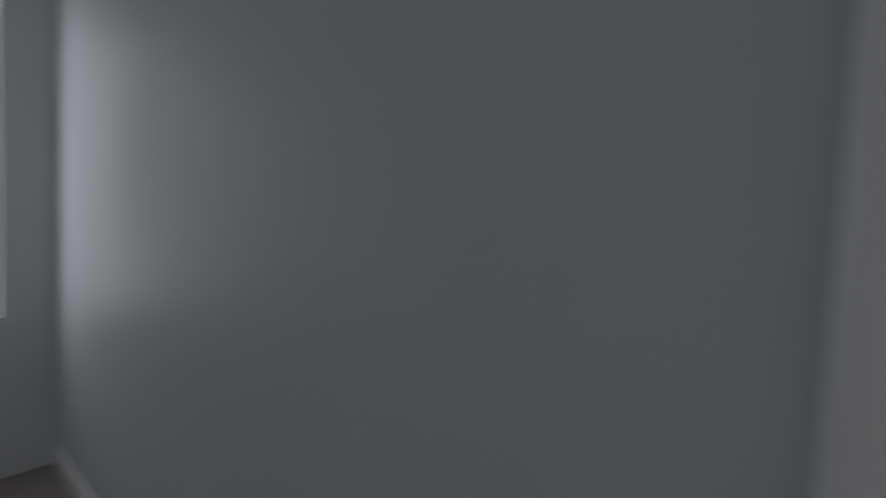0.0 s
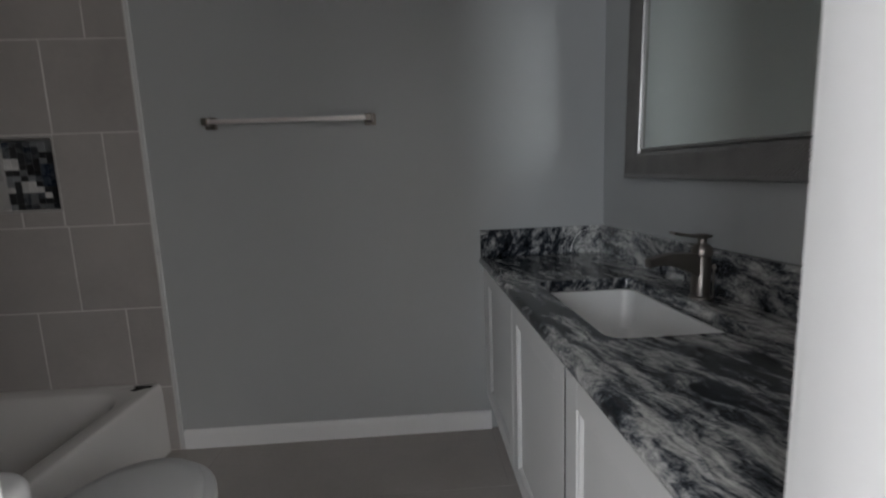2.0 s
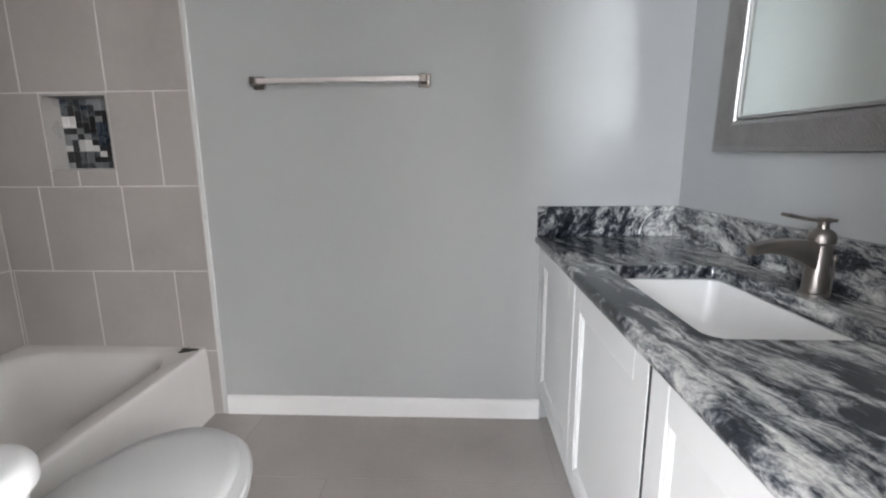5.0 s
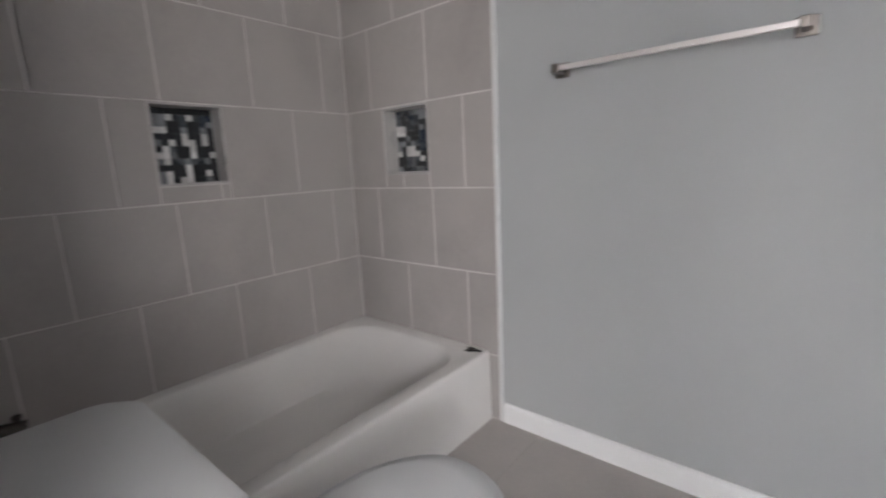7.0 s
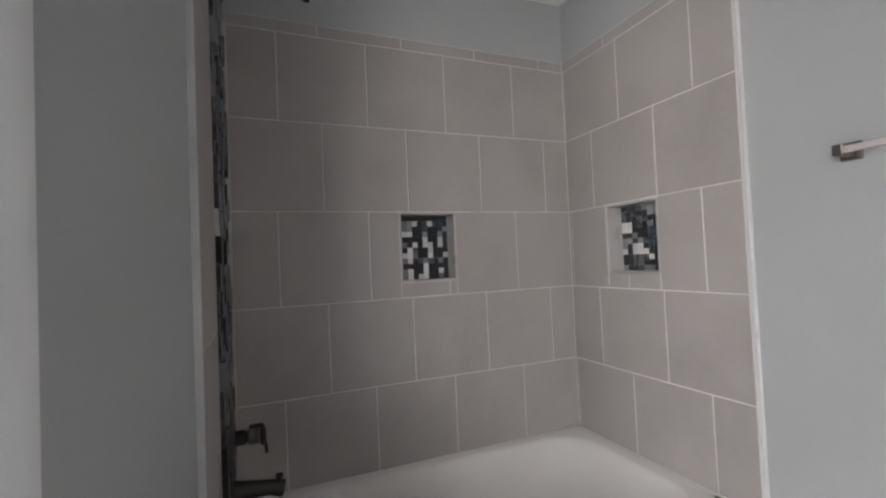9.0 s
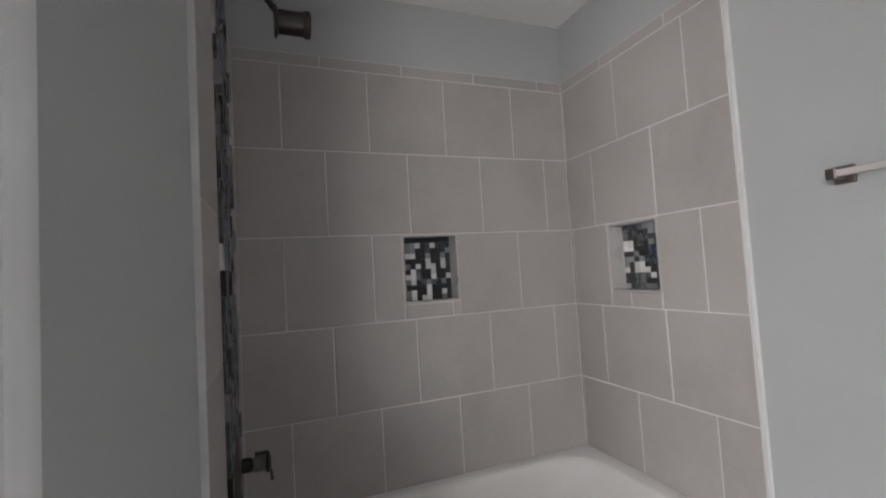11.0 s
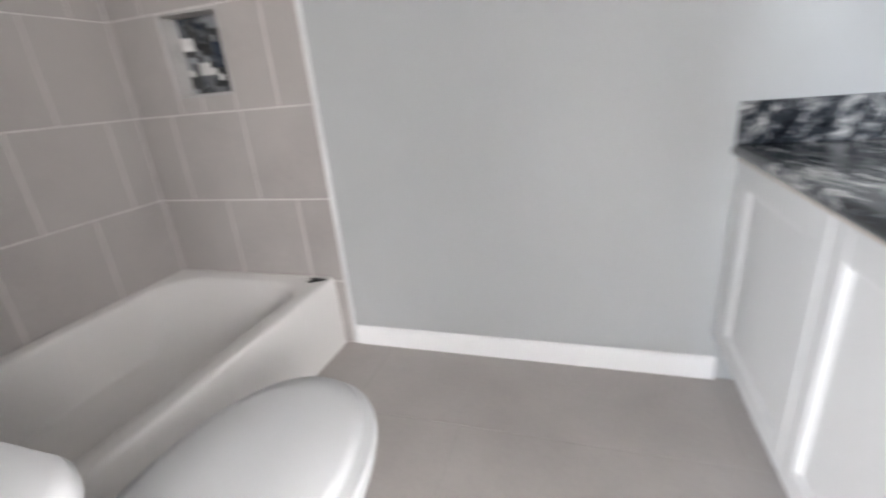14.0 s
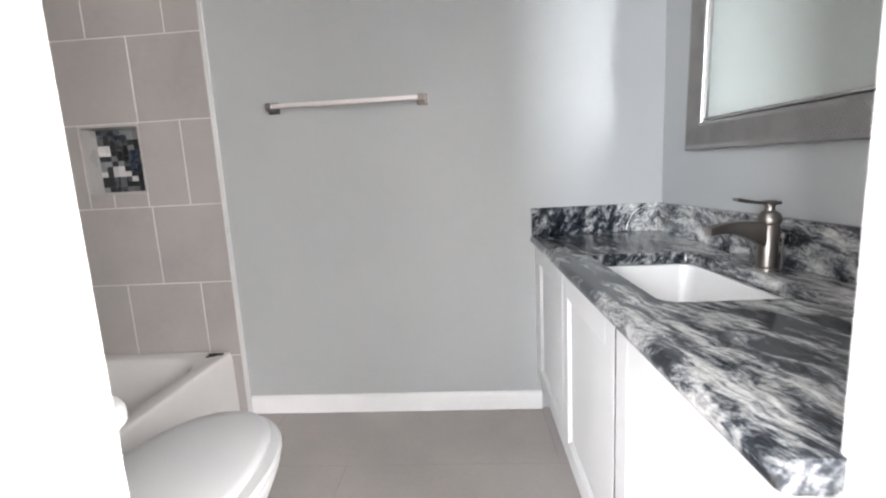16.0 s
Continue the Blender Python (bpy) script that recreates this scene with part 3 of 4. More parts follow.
def vanity():
    x = 0.563
    cab = thing("vanity_cabinet", ((x + EAST) / 2, 1.02, 0), "white painted vanity cabinet with recessed panel doors", "cabinet")
    y0, y1 = NEAR + 0.002, BACK - 0.002
    body = slab_with_holes("x", x, x + 0.018, y0, y1, 0.166, CTB - 0.003, [(0.29, 1.20, 0.22, 0.72), (1.26, 1.71, 0.22, 0.72)])
    part("face_frame", body, CABW, cab)
    part("toe_board", box(x + 0.066, x + 0.080, y0, y1, 0.0, 0.1655), CABW, cab, "recessed toe board")
    part("plinth", box(x + 0.081, EAST - 0.003, y0, y1, 0.0, 0.1650), PLY, cab)
    part("side_panel", box(x + 0.019, EAST - 0.003, y0, y0 + 0.016, 0.166, CTB - 0.003), CABW, cab)
    part("side_panel", box(x + 0.019, EAST - 0.003, y1 - 0.016, y1, 0.166, CTB - 0.003), CABW, cab)
    part("bottom_board", box(x + 0.019, EAST - 0.003, y0 + 0.017, y1 - 0.017, 0.166, 0.182), CABW, cab)
    part("filler", box(x - 0.0195, x - 0.001, 1.748, y1, 0.168, 0.754, None, 0.002), CABW, cab)
    part("back_panel", box(EAST - 0.010, EAST - 0.004, y0 + 0.017, y1 - 0.017, 0.183, CTB - 0.004), PLY, cab, "bare plywood back")
    part("raw_strip", box(x - 0.0215, x - 0.001, y0, y1, 0.7555, CTB - 0.0005), PLY, cab, "unpainted plywood strip under the stone")
    for a, b in ((1.233, 1.742), (0.7365, 1.227), (0.262, 0.7265)):
        d = cabinet_door(a, b, 0.168, 0.754, x - 0.0195, cab)
        if a == 0.7365:
            # thin dark strip paints the shade inside the gap to the next door
            part("raw_edge", box(x - 0.0185, x - 0.001, a - 0.0008, a - 0.0001, 0.169, 0.753), GAPSHADE, d, "thin dark strip for the shade in the door gap")


vanity()


# ---- framed mirror and the lamp over it ----
def mirror():
    x = EAST - 0.004
    y0, y1, z0, z1, w = 0.435, 1.556, 1.096, 1.876, 0.094
    mi = thing("framed_mirror", (x, (y0 + y1) / 2, z0), "wall mirror in a wide beaded silver frame", "mirror")
    prof = [(0, 0), (0, 0.022), (0.004, 0.027), (0.012, 0.028), (0.080, 0.020), (0.088, 0.018), (0.094, 0.006), (0.094, 0)]
    corners = [(y0, z0, 1, 1), (y1, z0, -1, 1), (y1, z1, -1, -1), (y0, z1, 1, -1)]
    names = ("frame_bottom", "frame_side", "frame_top", "frame_side")
    for k in range(4):
        rings = [[(x - h, cy + sy * d, cz + sz * d) for d, h in prof] for cy, cz, sy, sz in (corners[k], corners[(k + 1) % 4])]
        part(names[k], loft(rings), SILVER, mi)
    # small raised lozenges all over the face of the frame
    verts, faces = [], []
    step = 0.0115
    def lozenge(y, z, h):
        r, i = step * 0.50, len(verts)
        verts.extend([(x - h, y - r, z), (x - h, y, z - r), (x - h, y + r, z), (x - h, y, z + r), (x - h - 0.0032, y, z)])
        faces.extend([(i, i + 1, i + 4), (i + 1, i + 2, i + 4), (i + 2, i + 3, i + 4), (i + 3, i, i + 4)])
    ny, nz = int((y1 - y0) / step), int((z1 - z0) / step)
    for i in range(ny * 2):
        for j in range(nz * 2):
            if (i + j) % 2:
                continue
            y, z = y0 + (i + 1) * step / 2, z0 + (j + 1) * step / 2
            d = min(y - y0, y1 - y, z - z0, z1 - z)
            if 0.012 < d < 0.080:
                lozenge(y, z, 0.028 - 0.008 * (d - 0.012) / 0.068 - 0.0006)
    me = bpy.data.meshes.new("beading")
    me.from_pydata(verts, [], faces)
    me.materials.append(SILVER)
    bead = new("beading", me)
    attach(bead, mi)
    tagged(bead, "small raised lozenge beading", kind="stuff")
    def ring(e, h):
        return [(x - h, y0 + e, z0 + e), (x - h, y1 - e, z0 + e), (x - h, y1 - e, z1 - e), (x - h, y0 + e, z1 - e)]
    fil = loft([ring(w + 0.0005, 0.002), ring(w + 0.0005, 0.014), ring(w + 0.006, 0.014), ring(w + 0.009, 0.008)], None, False, False)
    part("fillet", fil, FILLET, mi, "bright inner fillet")
    part("glass", box(x - 0.007, x - 0.001, y0 + w + 0.001, y1 - w - 0.001, z0 + w + 0.001, z1 - w - 0.001), MIRROR, mi, "clear mirror glass")
    mi.rotation_euler = (radians(1.9), 0, 0)


mirror()


def vanity_lamp():
    yc, z = 1.03, 2.09
    la = thing("vanity_light", (EAST, yc, z - 0.05), "wall bar light with frosted white glass shades, unlit", "wall lamp")
    part("back_plate", box(EAST - 0.022, EAST - 0.001, yc - 0.42, yc + 0.42, z - 0.035, z + 0.035, None, 0.006), NICKEL, la)
    for k in range(4):
        y = yc + 0.315 - 0.19 * k
        part("arm", tube([(EAST - 0.02, y, z), (EAST - 0.06, y, z + 0.012), (EAST - 0.095, y, z + 0.004), (EAST - 0.105, y, z - 0.02)], 0.008, 10), NICKEL, la, "", True)
        part("holder", turned([(0, 0.02), (0.022, 0.02), (0.028, 0.0), (0.028, -0.02), (0, -0.02)], (EAST - 0.105, y, z - 0.03), n=20), NICKEL, la, "", 40)
        part("shade", turned([(0.03, -0.018), (0.050, -0.02), (0.058, -0.04), (0.061, -0.13), (0.066, -0.150), (0.063, -0.150), (0.057, -0.13), (0.054, -0.04), (0.03, -0.025)], (EAST - 0.105, y, z - 0.03), n=28), SHADE, la, "frosted white glass shade", 40)


vanity_lamp()


# ---- towel bar ----
def towel_bar():
    z, y = 1.392, BACK - 0.055
    tb = thing("towel_bar", (-0.228, BACK, z - 0.02), "satin metal towel bar on square posts", "towel bar")
    for x in (-0.545, 0.09):
        po = thing_part("post", tb, (x, BACK, z - 0.02))
        part("rosette", box(x - 0.024, x + 0.024, BACK - 0.009, BACK - 0.0005, z - 0.024, z + 0.024, None, 0.003), NICKEL, po)
        part("stem", box(x - 0.012, x + 0.012, y - 0.014, BACK - 0.008, z - 0.014, z + 0.014, None, 0.003), NICKEL, po)
    part("bar", box(-0.535, 0.080, y - 0.008, y + 0.008, z - 0.008, z + 0.008, None, 0.002), BARMETAL, tb, "bright square bar")


towel_bar()


# ---- bathtub ----
def bathtub():
    x0, x1, y0, y1 = TILE_X + 0.002, -0.868, TILE_N + 0.002, TILE_Y - 0.002
    tub = thing("bathtub", ((x0 + x1) / 2, (y0 + y1) / 2, 0), "white enamelled built-in bathtub with a plain apron", "bathtub")
    n = 10
    rings = [round_rect(x0, x1 + 0.004, y0, y1, 0.0, 0.004, n), round_rect(x0, x1 + 0.002, y0, y1, RIM - 0.05, 0.006, n), round_rect(x0, x1 + 0.0005, y0, y1, RIM - 0.02, 0.008, n)]
    for i in range(6):
        a = radians(90 * i / 5)
        d = 0.013 * (1 - math.cos(a))
        rings.append(round_rect(x0, x1 - d, y0, y1, RIM - 0.013 + 0.013 * math.sin(a), 0.012, n))
    def bowl(dx0, dx1, dy0, dy1, z, r):
        return round_rect(x0 + dx0, x1 - dx1, y0 + dy0, y1 - dy1, z, r, n)
    rings += [bowl(0.048, 0.066, 0.075, 0.062, RIM - 0.001, 0.17), bowl(0.056, 0.074, 0.083, 0.072, RIM - 0.006, 0.17), bowl(0.064, 0.082, 0.090, 0.084, RIM - 0.022, 0.17),
              bowl(0.080, 0.096, 0.105, 0.130, RIM - 0.10, 0.17), bowl(0.100, 0.115, 0.120, 0.200, RIM - 0.19, 0.16), bowl(0.125, 0.140, 0.145, 0.260, RIM - 0.235, 0.14),
              bowl(0.170, 0.180, 0.190, 0.320, RIM - 0.25, 0.11), bowl(0.26, 0.27, 0.40, 0.55, RIM - 0.252, 0.05)]
    part("shell", loft(rings, None, False, True), ENAMEL, tub, "", 35)
    ch = bmesh.new()
    pts = []
    for i in range(14):
        a = 2 * math.pi * i / 14
        r = 0.020 * (1 + 0.45 * math.sin(3 * a + 1) + 0.25 * math.sin(5 * a))
        pts.append((-0.930 + 1.5 * r * math.cos(a), 1.748 + r * math.sin(a)))
    loft([[(a, b, RIM - 0.0008) for a, b in pts], [(a, b, RIM + 0.0025) for a, b in pts], [(-0.930 + (a + 0.930) * 0.6, 1.748 + (b - 1.748) * 0.6, RIM + 0.006) for a, b in pts]], ch)
    part("chip", ch, CHIP, tub, "dark chipped spot on the rim corner")
    part("drain", turned([(0, 0), (0.03, 0), (0.032, 0.003), (0.02, 0.005), (0, 0.005)], (-1.28, 0.50, RIM - 0.251)), NICKEL, tub, "round metal drain", True)


bathtub()


# ---- toilet ----
def toilet():
    cx = -0.421
    to = thing("toilet", (cx, 0.60, 0), "white china toilet with the lid closed", "toilet")
    def dee(half, y0, y1, z, r, n=10):
        """A plan with a square back and widely rounded front corners."""
        cx = -0.482
        pts = []
        for sx, yc, rr, a0 in ((1, y1 - r, r, 0), (-1, y1 - r, r, 90), (-1, y0 + 0.02, 0.02, 180), (1, y0 + 0.02, 0.02, 270)):
            for i in range(n + 1):
                a = radians(a0 + 90 * i / n)
                pts.append((cx + sx * (half - rr) + rr * math.cos(a), yc + rr * math.sin(a), z))
        return [(x, y + (0.014 * (1 - ((x - cx) / half) ** 2) if y > y1 - r * 0.6 else 0), z) for x, y, z in pts]
    tank = [dee(0.185, NEAR + 0.045, 0.45, 0.385, 0.05), dee(0.20, NEAR + 0.042, 0.465, 0.40, 0.055), dee(0.213, NEAR + 0.04, 0.487, 0.55, 0.06), dee(0.226, NEAR + 0.04, 0.492, 0.719, 0.06)]
    part("tank", loft(tank), CHINA, to, "", 40)
    lid = [dee(half, y0, y1, z, r) for half, y0, y1, z, r in ((0.231, 0.284, 0.492, 0.7195, 0.06), (0.237, 0.278, 0.500, 0.724, 0.065), (0.237, 0.278, 0.500, 0.740, 0.065),
                                                              (0.233, 0.282, 0.496, 0.748, 0.061), (0.226, 0.294, 0.482, 0.753, 0.05))]
    part("tank_lid", loft(lid), CHINA, to, "", 40)
    lv = thing_part("flush_lever", to, (cx + 0.05, 0.500, 0.650))
    part("pivot", turned([(0, 0), (0.014, 0), (0.012, 0.012), (0, 0.014)], (cx + 0.05, 0.498, 0.650), "y", 16), NICKEL, lv, "", True)
    part("handle", tube([(cx + 0.05, 0.516, 0.650), (cx + 0.02, 0.522, 0.648), (cx - 0.02, 0.522, 0.638)], [0.006, 0.006, 0.008], 10, None, 0.7), NICKEL, lv, "", True)
    tip = 1.030
    def hoof(y0, y1, half, z, sq):
        return egg(cx, y0, y1, half, z, 48, sq)
    bowl = [hoof(0.40, 0.86, 0.105, 0.0, 2.6), hoof(0.40, 0.86, 0.105, 0.02, 2.6), hoof(0.41, 0.83, 0.095, 0.06, 2.5), hoof(0.42, 0.83, 0.098, 0.14, 2.4), hoof(0.42, 0.88, 0.120, 0.22, 2.3),
            hoof(0.42, 0.965, 0.155, 0.30, 2.2), hoof(0.43, 1.02, 0.202, 0.35, 2.2), hoof(0.43, 1.044, 0.211, 0.380, 2.25), hoof(0.435, 1.040, 0.208, 0.396, 2.25)]
    part("bowl", loft(bowl), CHINA, to, "", 60)
    part("shelf", loft([round_rect(cx - 0.12, cx + 0.12, NEAR + 0.05, 0.60, 0.30, 0.03, 5), round_rect(cx - 0.17, cx + 0.17, NEAR + 0.03, 0.60, 0.36, 0.04, 5), round_rect(cx - 0.175, cx + 0.175, NEAR + 0.03, 0.60, 0.386, 0.04, 5)]), CHINA, to, "", 40)
    part("seat", loft([hoof(0.550, 1.040, 0.203, 0.397, 2.1), hoof(0.545, 1.046, 0.209, 0.403, 2.1), hoof(0.545, 1.046, 0.209, 0.411, 2.1), hoof(0.550, 1.041, 0.204, 0.416, 2.1)]), SEATP, to, "", 40)
    part("seat_lid", loft([hoof(0.552, tip - 0.008, 0.176, 0.4165, 2.1), hoof(0.548, tip, 0.181, 0.421, 2.1), hoof(0.548, tip, 0.181, 0.428, 2.1), hoof(0.554, tip - 0.006, 0.176, 0.434, 2.1), hoof(0.59, tip - 0.05, 0.165, 0.439, 2.1), hoof(0.69, tip - 0.20, 0.06, 0.441, 2.0)]), SEATP, to, "", 50)
    for s in (-0.075, 0.075):
        part("hinge", box(cx + s - 0.018, cx + s + 0.018, 0.535, 0.572, 0.397, 0.430, None, 0.006), SEATP, to)


toilet()


# ---- shower fittings on the near wall ----
def shower():
    x, y = -1.25, TILE_N + 0.006
    va = thing("shower_valve", (x, y, 0.60), "dark bronze shower valve with a round plate", "shower valve")
    part("plate", turned([(0, 0), (0.088, 0), (0.088, 0.005), (0.078, 0.012), (0.03, 0.016), (0, 0.016)], (x, y, 0.69), "y", 32), DARKM, va, "", 35)
    part("stem", turned([(0, 0.0), (0.020, 0.0), (0.020, 0.024), (0.015, 0.028), (0.015, 0.034), (0, 0.034)], (x, y + 0.015, 0.69), "y", 20), DARKM, va, "", 35)
    part("knob", turned([(0, 0), (0.016, 0), (0.024, 0.006), (0.021, 0.020), (0.024, 0.026), (0.022, 0.030), (0, 0.031)], (x, y + 0.045, 0.69), "y", 20), NICKEL, va, "bright metal knob", 35)
    part("end_cap", turned([(0, 0), (0.020, 0), (0.029, 0.004), (0.029, 0.010), (0.018, 0.016), (0, 0.017)], (x, y + 0.077, 0.69), "y", 12), DARKM, va, "", 35)
    part("fin", box(x - 0.005, x + 0.005, y + 0.050, y + 0.086, 0.712, 0.722, None, 0.003), DARKM, va)
    part("lever_pin", tube([(x, y + 0.084, 0.684), (x + 0.004, y + 0.092, 0.662), (x + 0.006, y + 0.094, 0.640)], [0.005, 0.004, 0.005], 10), DARKM, va, "", True)
    sp = thing("tub_spout", (x, y, 0.51), "dark bronze tub spout over the bathtub", "tub spout")
    part("spout_body", tube([(x, y, 0.545), (x, y + 0.05, 0.545), (x, y + 0.10, 0.540), (x, y + 0.135, 0.530)], [0.033, 0.023, 0.020, 0.024], 16), DARKM, sp, "", 50)
    part("flange", turned([(0, 0), (0.034, 0), (0.034, 0.006), (0.026, 0.012), (0, 0.012)], (x, y, 0.545), "y", 20), DARKM, sp, "", 40)
    part("diverter", turned([(0, 0), (0.006, 0), (0.006, 0.016), (0.010, 0.018), (0.010, 0.026), (0, 0.028)], (x, y + 0.125, 0.545), "z", 12), DARKM, sp, "", 40)
    sh = thing("wall_shower", (x, y, 1.93), "dark bronze shower head on a bent arm", "shower head")
    part("arm", tube([(x, y, 2.10), (x, y + 0.04, 2.105), (x, y + 0.09, 2.095), (x, y + 0.13, 2.065), (x, y + 0.155, 2.03)], 0.010, 12), DARKM, sh, "", True)
    part("flange", turned([(0, 0), (0.030, 0), (0.028, 0.008), (0.012, 0.014), (0, 0.014)], (x, y, 2.10), "y", 20), DARKM, sh, "", 40)
    part("head", turned([(0, 0), (0.048, 0.0), (0.048, 0.008), (0.036, 0.012), (0.036, 0.085), (0.041, 0.090), (0.041, 0.104), (0.036, 0.108), (0, 0.108)], (x, y + 0.148, 1.997), "y", 28), DARKM, sh, "", 40)


shower()


# ---- tiles, mosaics and other pieces ----
PIECES = {}


def piece_mesh(kind, a, b, t, mat, chamfer):
    """A tile a wide and b high, proud by t, with chamfered front edges; faces +y in its own axes."""
    key = (kind, round(a, 4), round(b, 4), mat.name)
    if key not in PIECES:
        c = chamfer
        def ring(e, y):
            return [(-a / 2 + e, y, -b / 2 + e), (a / 2 - e, y, -b / 2 + e), (a / 2 - e, y, b / 2 - e), (-a / 2 + e, y, b / 2 - e)]
        bm = loft([ring(0, 0), ring(0, t - c), ring(c, t)], None, False, True)
        bmesh.ops.recalc_face_normals(bm, faces=bm.faces)
        me = bpy.data.meshes.new(kind)
        bm.to_mesh(me)
        bm.free()
        me.materials.append(mat)
        PIECES[key] = me
    return PIECES[key]


TURNS = {"east": -90, "south": 180, "north": 0}   # the way a piece looks


def lay(name, wall, facing, u0, u1, z0, z1, depth, t, mat, chamfer=0.0015):
    """One piece on a wall, between u0..u1 along it and z0..z1."""
    ob = new(name, piece_mesh(name, u1 - u0, z1 - z0, t, mat, chamfer))
    um, zm = (u0 + u1) / 2, (z0 + z1) / 2
    ob.matrix_basis = pose(depth, um, zm, 0, 0, TURNS[facing]) if facing == "east" else pose(um, depth, zm, 0, 0, TURNS[facing])
    attach(ob, wall)
    return ob


def minus(rect, hole):
    """The rectangles left of rect (u0, u1, z0, z1) outside hole."""
    a, b, c, d = rect
    p, q, r, s = hole
    if q <= a or p >= b or s <= c or r >= d:
        return [rect]
    out = []
    if p > a:
        out.append((a, p, c, d))
    if q < b:
        out.append((q, b, c, d))
    lo, hi = max(a, p), min(b, q)
    if r > c:
        out.append((lo, hi, c, r))
    if s < d:
        out.append((lo, hi, s, d))
    return out


ROWS_Z = [0.0, 0.296, 0.650, 1.004, 1.371, 1.725, 2.075, 2.125]
JOINT = 0.0024


def tile_wall(wall, facing, u0, u1, depth, starts, hole):
    """Rows of square tiles in running bond; starts: where one joint of each row lies."""
    for k in range(len(ROWS_Z) - 1):
        z0, z1 = ROWS_Z[k], ROWS_Z[k + 1]
        s = starts[k]
        while s > u0:
            s -= 0.352
        while s < u1:
            for a, b, c, d in minus((max(s, u0), min(s + 0.352, u1), z0, z1), hole):
                if b - a > 0.012 and d - c > 0.012:
                    lay("tile", wall, facing, a + JOINT, b - JOINT, c + JOINT, d - JOINT, depth, 0.010, TILE)
            s += 0.352


tile_wall(wall_west, "east", TILE_N, TILE_Y, WEST, (0.43, 0.43, 0.602, 0.425, 0.600, 0.436, 0.594), NICHE_W)
tile_wall(wall_north, "south", TILE_X, -0.826, BACK, (-0.974, -0.974, -1.149, -0.969, -1.155, -0.980, -1.05), NICHE_N)
for k in range(len(ROWS_Z) - 1):
    lay("tile", wall_south, "north", -1.088, -0.787, ROWS_Z[k] + JOINT, ROWS_Z[k + 1] - JOINT, NEAR, 0.010, TILE)
    lay("tile", wall_south, "north", TILE_X + 0.001, -1.432, ROWS_Z[k] + JOINT, ROWS_Z[k + 1] - JOINT, NEAR, 0.010, TILE)
for y0, y1, z0, z1 in ((NEAR, NICHE_W[0], 0, 2.125), (NICHE_W[1], TILE_Y, 0, 2.125), (NICHE_W[0], NICHE_W[1], 0, NICHE_W[2]), (NICHE_W[0], NICHE_W[1], NICHE_W[3], 2.125)):
    part("grout_bed", box(WEST + 0.0005, WEST + 0.0082, y0 + 0.0005, y1 - 0.0005, z0, z1), GROUT, wall_west)
part("grout_bed", box(TILE_X, -0.826, BACK - 0.0082, BACK - 0.0005, 0, 1.068 - 0.003), GROUT, wall_north)
part("grout_bed", box(TILE_X, NICHE_N[0] - 0.001, BACK - 0.0082, BACK - 0.0005, 1.0655, 2.125), GROUT, wall_north)
part("grout_bed", box(NICHE_N[1] + 0.001, -0.826, BACK - 0.0082, BACK - 0.0005, 1.0655, 2.125), GROUT, wall_north)
part("grout_bed", box(NICHE_N[0], NICHE_N[1], BACK - 0.0082, BACK - 0.0005, NICHE_N[3] + 0.001, 2.125), GROUT, wall_north)
part("grout_bed", box(TILE_X, -0.787, NEAR + 0.0005, NEAR + 0.0080, 0, 2.125), GROUT, wall_south)


def mosaic(parent, facing, u0, u1, z0, z1, depth, cell, seed, ragged=0.0):
    """Upright glass pieces one or two cells long in mixed tones."""
    rng = random.Random(seed)
    nu, nz = round((u1 - u0) / cell), round((z1 - z0) / cell)
    cu, cz = (u1 - u0) / nu, (z1 - z0) / nz
    for i in range(nu):
        j = 0
        while j < nz:
            n = min(rng.choice((1, 1, 1, 2, 2)), nz - j)
            mat = rng.choices(list(MOSAIC.values()), (12, 18, 45, 23, 2))[0]
            lay("mosaic_tile", parent, facing, u0 + i * cu + 0.0008, u0 + (i + 1) * cu - 0.0008, z0 + j * cz + 0.0008, z0 + (j + n) * cz - 0.0008,
                depth, 0.006 + ragged * rng.random(), mat, 0.001)
            j += n


def niche_mosaic(parent, facing, u0, u1, z0, z1, depth, rows_of_tones):
    """Small glass pieces row by row from the top; equal neighbours in a column make one longer piece."""
    nu, nz = len(rows_of_tones[0]), len(rows_of_tones)
    cu, cz = (u1 - u0) / nu, (z1 - z0) / nz
    for i in range(nu):
        j = 0
        while j < nz:
            tone = rows_of_tones[j][i]
            n = 2 if j + 1 < nz and rows_of_tones[j + 1][i] == tone else 1
            lay("mosaic_tile", parent, facing, u0 + i * cu + 0.00015, u0 + (i + 1) * cu - 0.00015, z1 - (j + n) * cz + 0.00015, z1 - j * cz - 0.00015,
                depth, 0.006, MOSAIC[tone], 0.0004)
            j += n


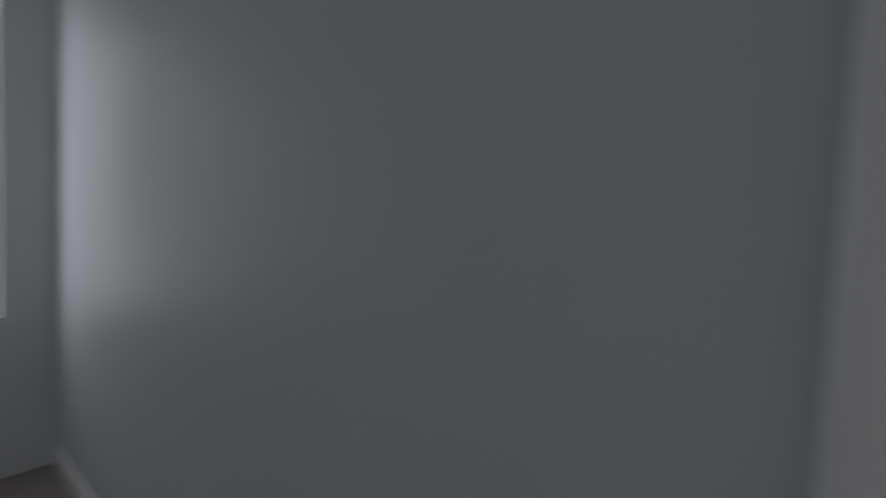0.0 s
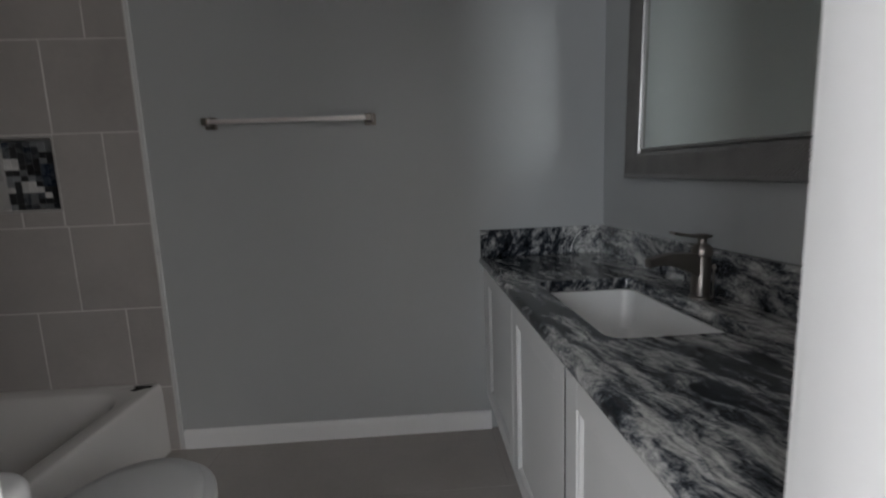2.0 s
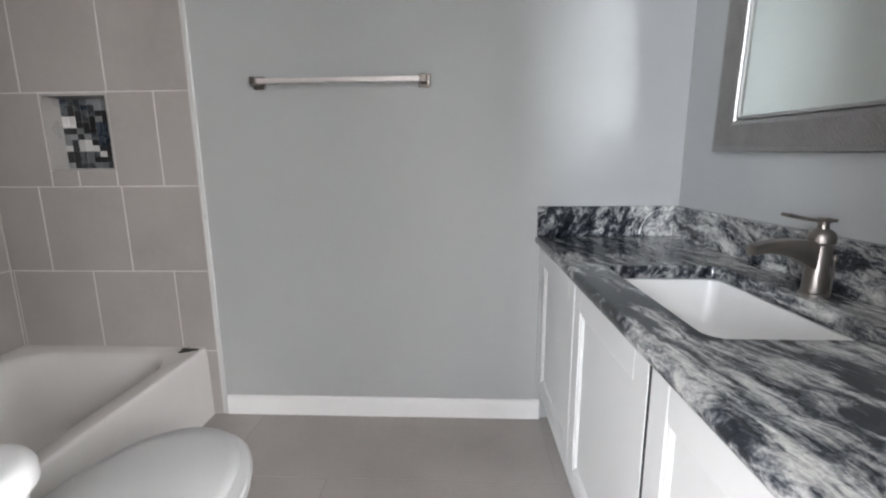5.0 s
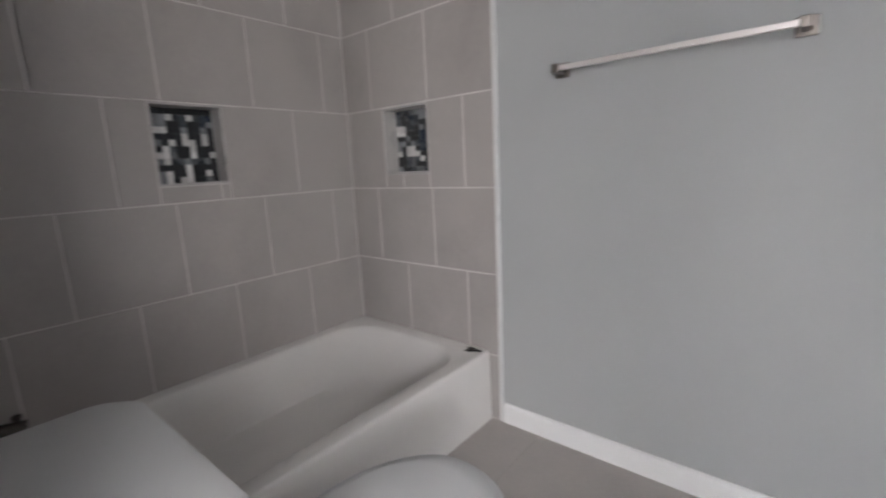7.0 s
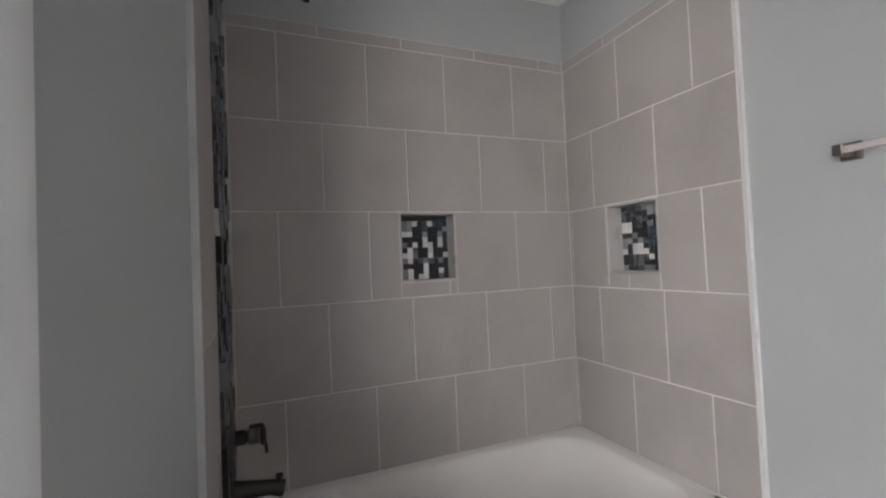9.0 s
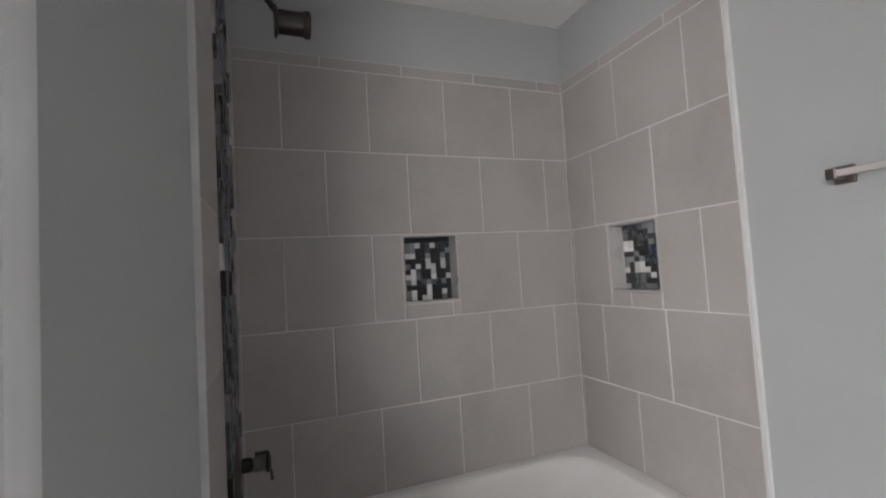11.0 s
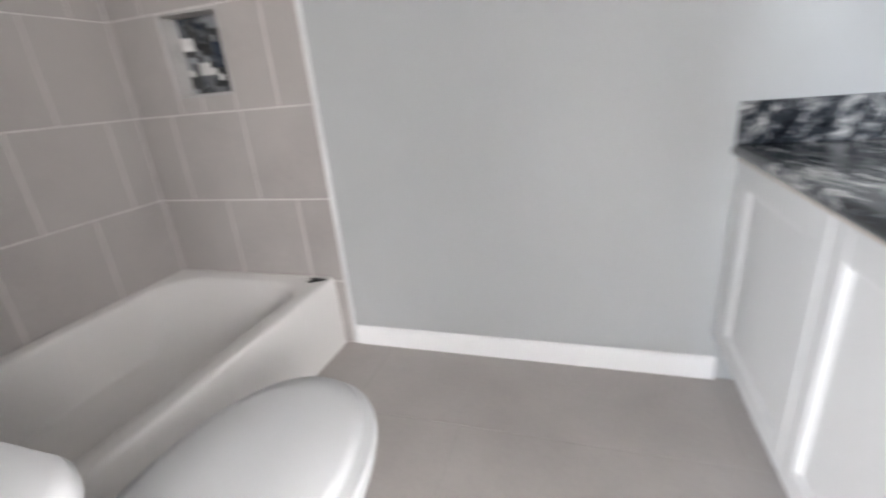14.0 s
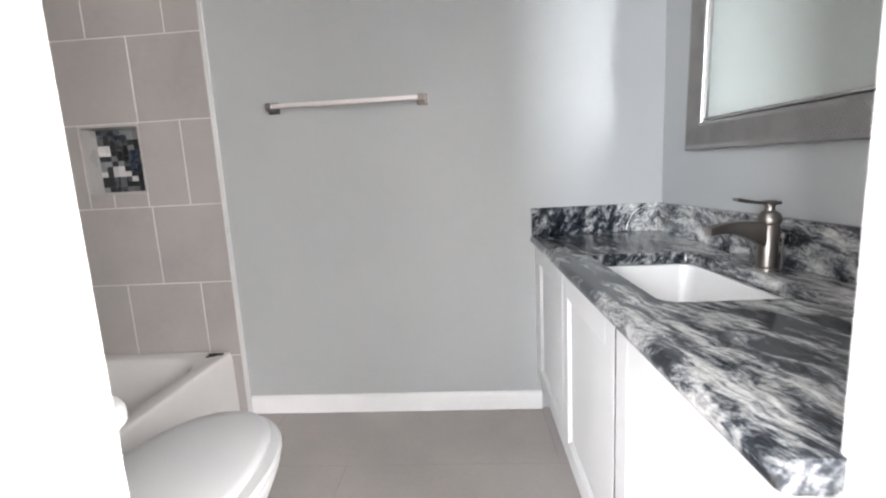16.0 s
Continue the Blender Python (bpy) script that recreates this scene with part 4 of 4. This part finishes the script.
# tones of the pieces: k black, n navy, d dark grey, g grey, w pale
TONES_W = ("kkkkkkkkkk", "kggwddwdnn", "dggkkdkkng", "kwwkkgkkgk", "kdkkkwkkwk", "wgkwkwwkwk", "kkwdkkwkkk", "nwwgkkwkkw", "kgwddgddgk", "wkkkkwkkkk", "kgwkkwkkwk", "dgwkwwkkgk")
TONES_N = ("ndddgggkd", "dkdndggkk", "dkkddkkwk", "wwkdkgkkn", "wwkkknnkk", "kkgkknngk", "ggkgdnnkk", "gkwwknnkw", "wkwwwkkdk", "kkdgdwkkk", "kkdgkkknk", "gkddggdkg")


def niche(wall, facing, hole, face, tones):
    """A recess lined with tile, its back set with mosaic."""
    a, b, c, d = hole
    e, th = 0.008, DEEP
    bm = bmesh.new()
    if facing == "east":
        def bx(u0, u1, z0, z1, d0, d1):
            box(face - d1, face - d0, u0, u1, z0, z1, bm)
    else:
        def bx(u0, u1, z0, z1, d0, d1):
            box(u0, u1, face + d0, face + d1, z0, z1, bm)
    bx(a, b, c, d, th, th + 0.01)
    bx(a, a + e, c, d, 0.0, th - 0.001)
    bx(b - e, b, c, d, 0.0, th - 0.001)
    bx(a + e, b - e, c, c + e, 0.0, th - 0.001)
    bx(a + e, b - e, d - e, d, 0.0, th - 0.001)
    lining = part("niche", bm, NICHE, wall, "recessed shelf lined with tile")
    niche_mosaic(lining, facing, a + e, b - e, c + e, d - e, (face - th) if facing == "east" else (face + th), tones)


niche(wall_west, "east", NICHE_W, TILE_X - 0.002, TONES_W)
niche(wall_north, "south", NICHE_N, TILE_Y + 0.002, TONES_N)
mosaic(wall_south, "north", -1.430, -1.090, RIM, 2.125, NEAR + 0.006, 0.034, 3, 0.013)

# floor tiles, each row set off by a third
for k in range(-2, 1):
    y = 1.396 + 0.6 * k
    x = -0.238 - 0.4 * ((k + 1) % 3) - 2.4
    while x < EAST:
        x0, x1, y0, y1 = max(x, WEST) + 0.0016, min(x + 1.2, EAST) - 0.0016, max(y, NEAR) + 0.0016, min(y + 0.6, BACK) - 0.0016
        if x1 - x0 > 0.03 and y1 - y0 > 0.03:
            part("floor_tile", box(x0, x1, y0, y1, -0.006, 0.0, None, 0.0009, 1), FTILE, floor)
        x += 1.2
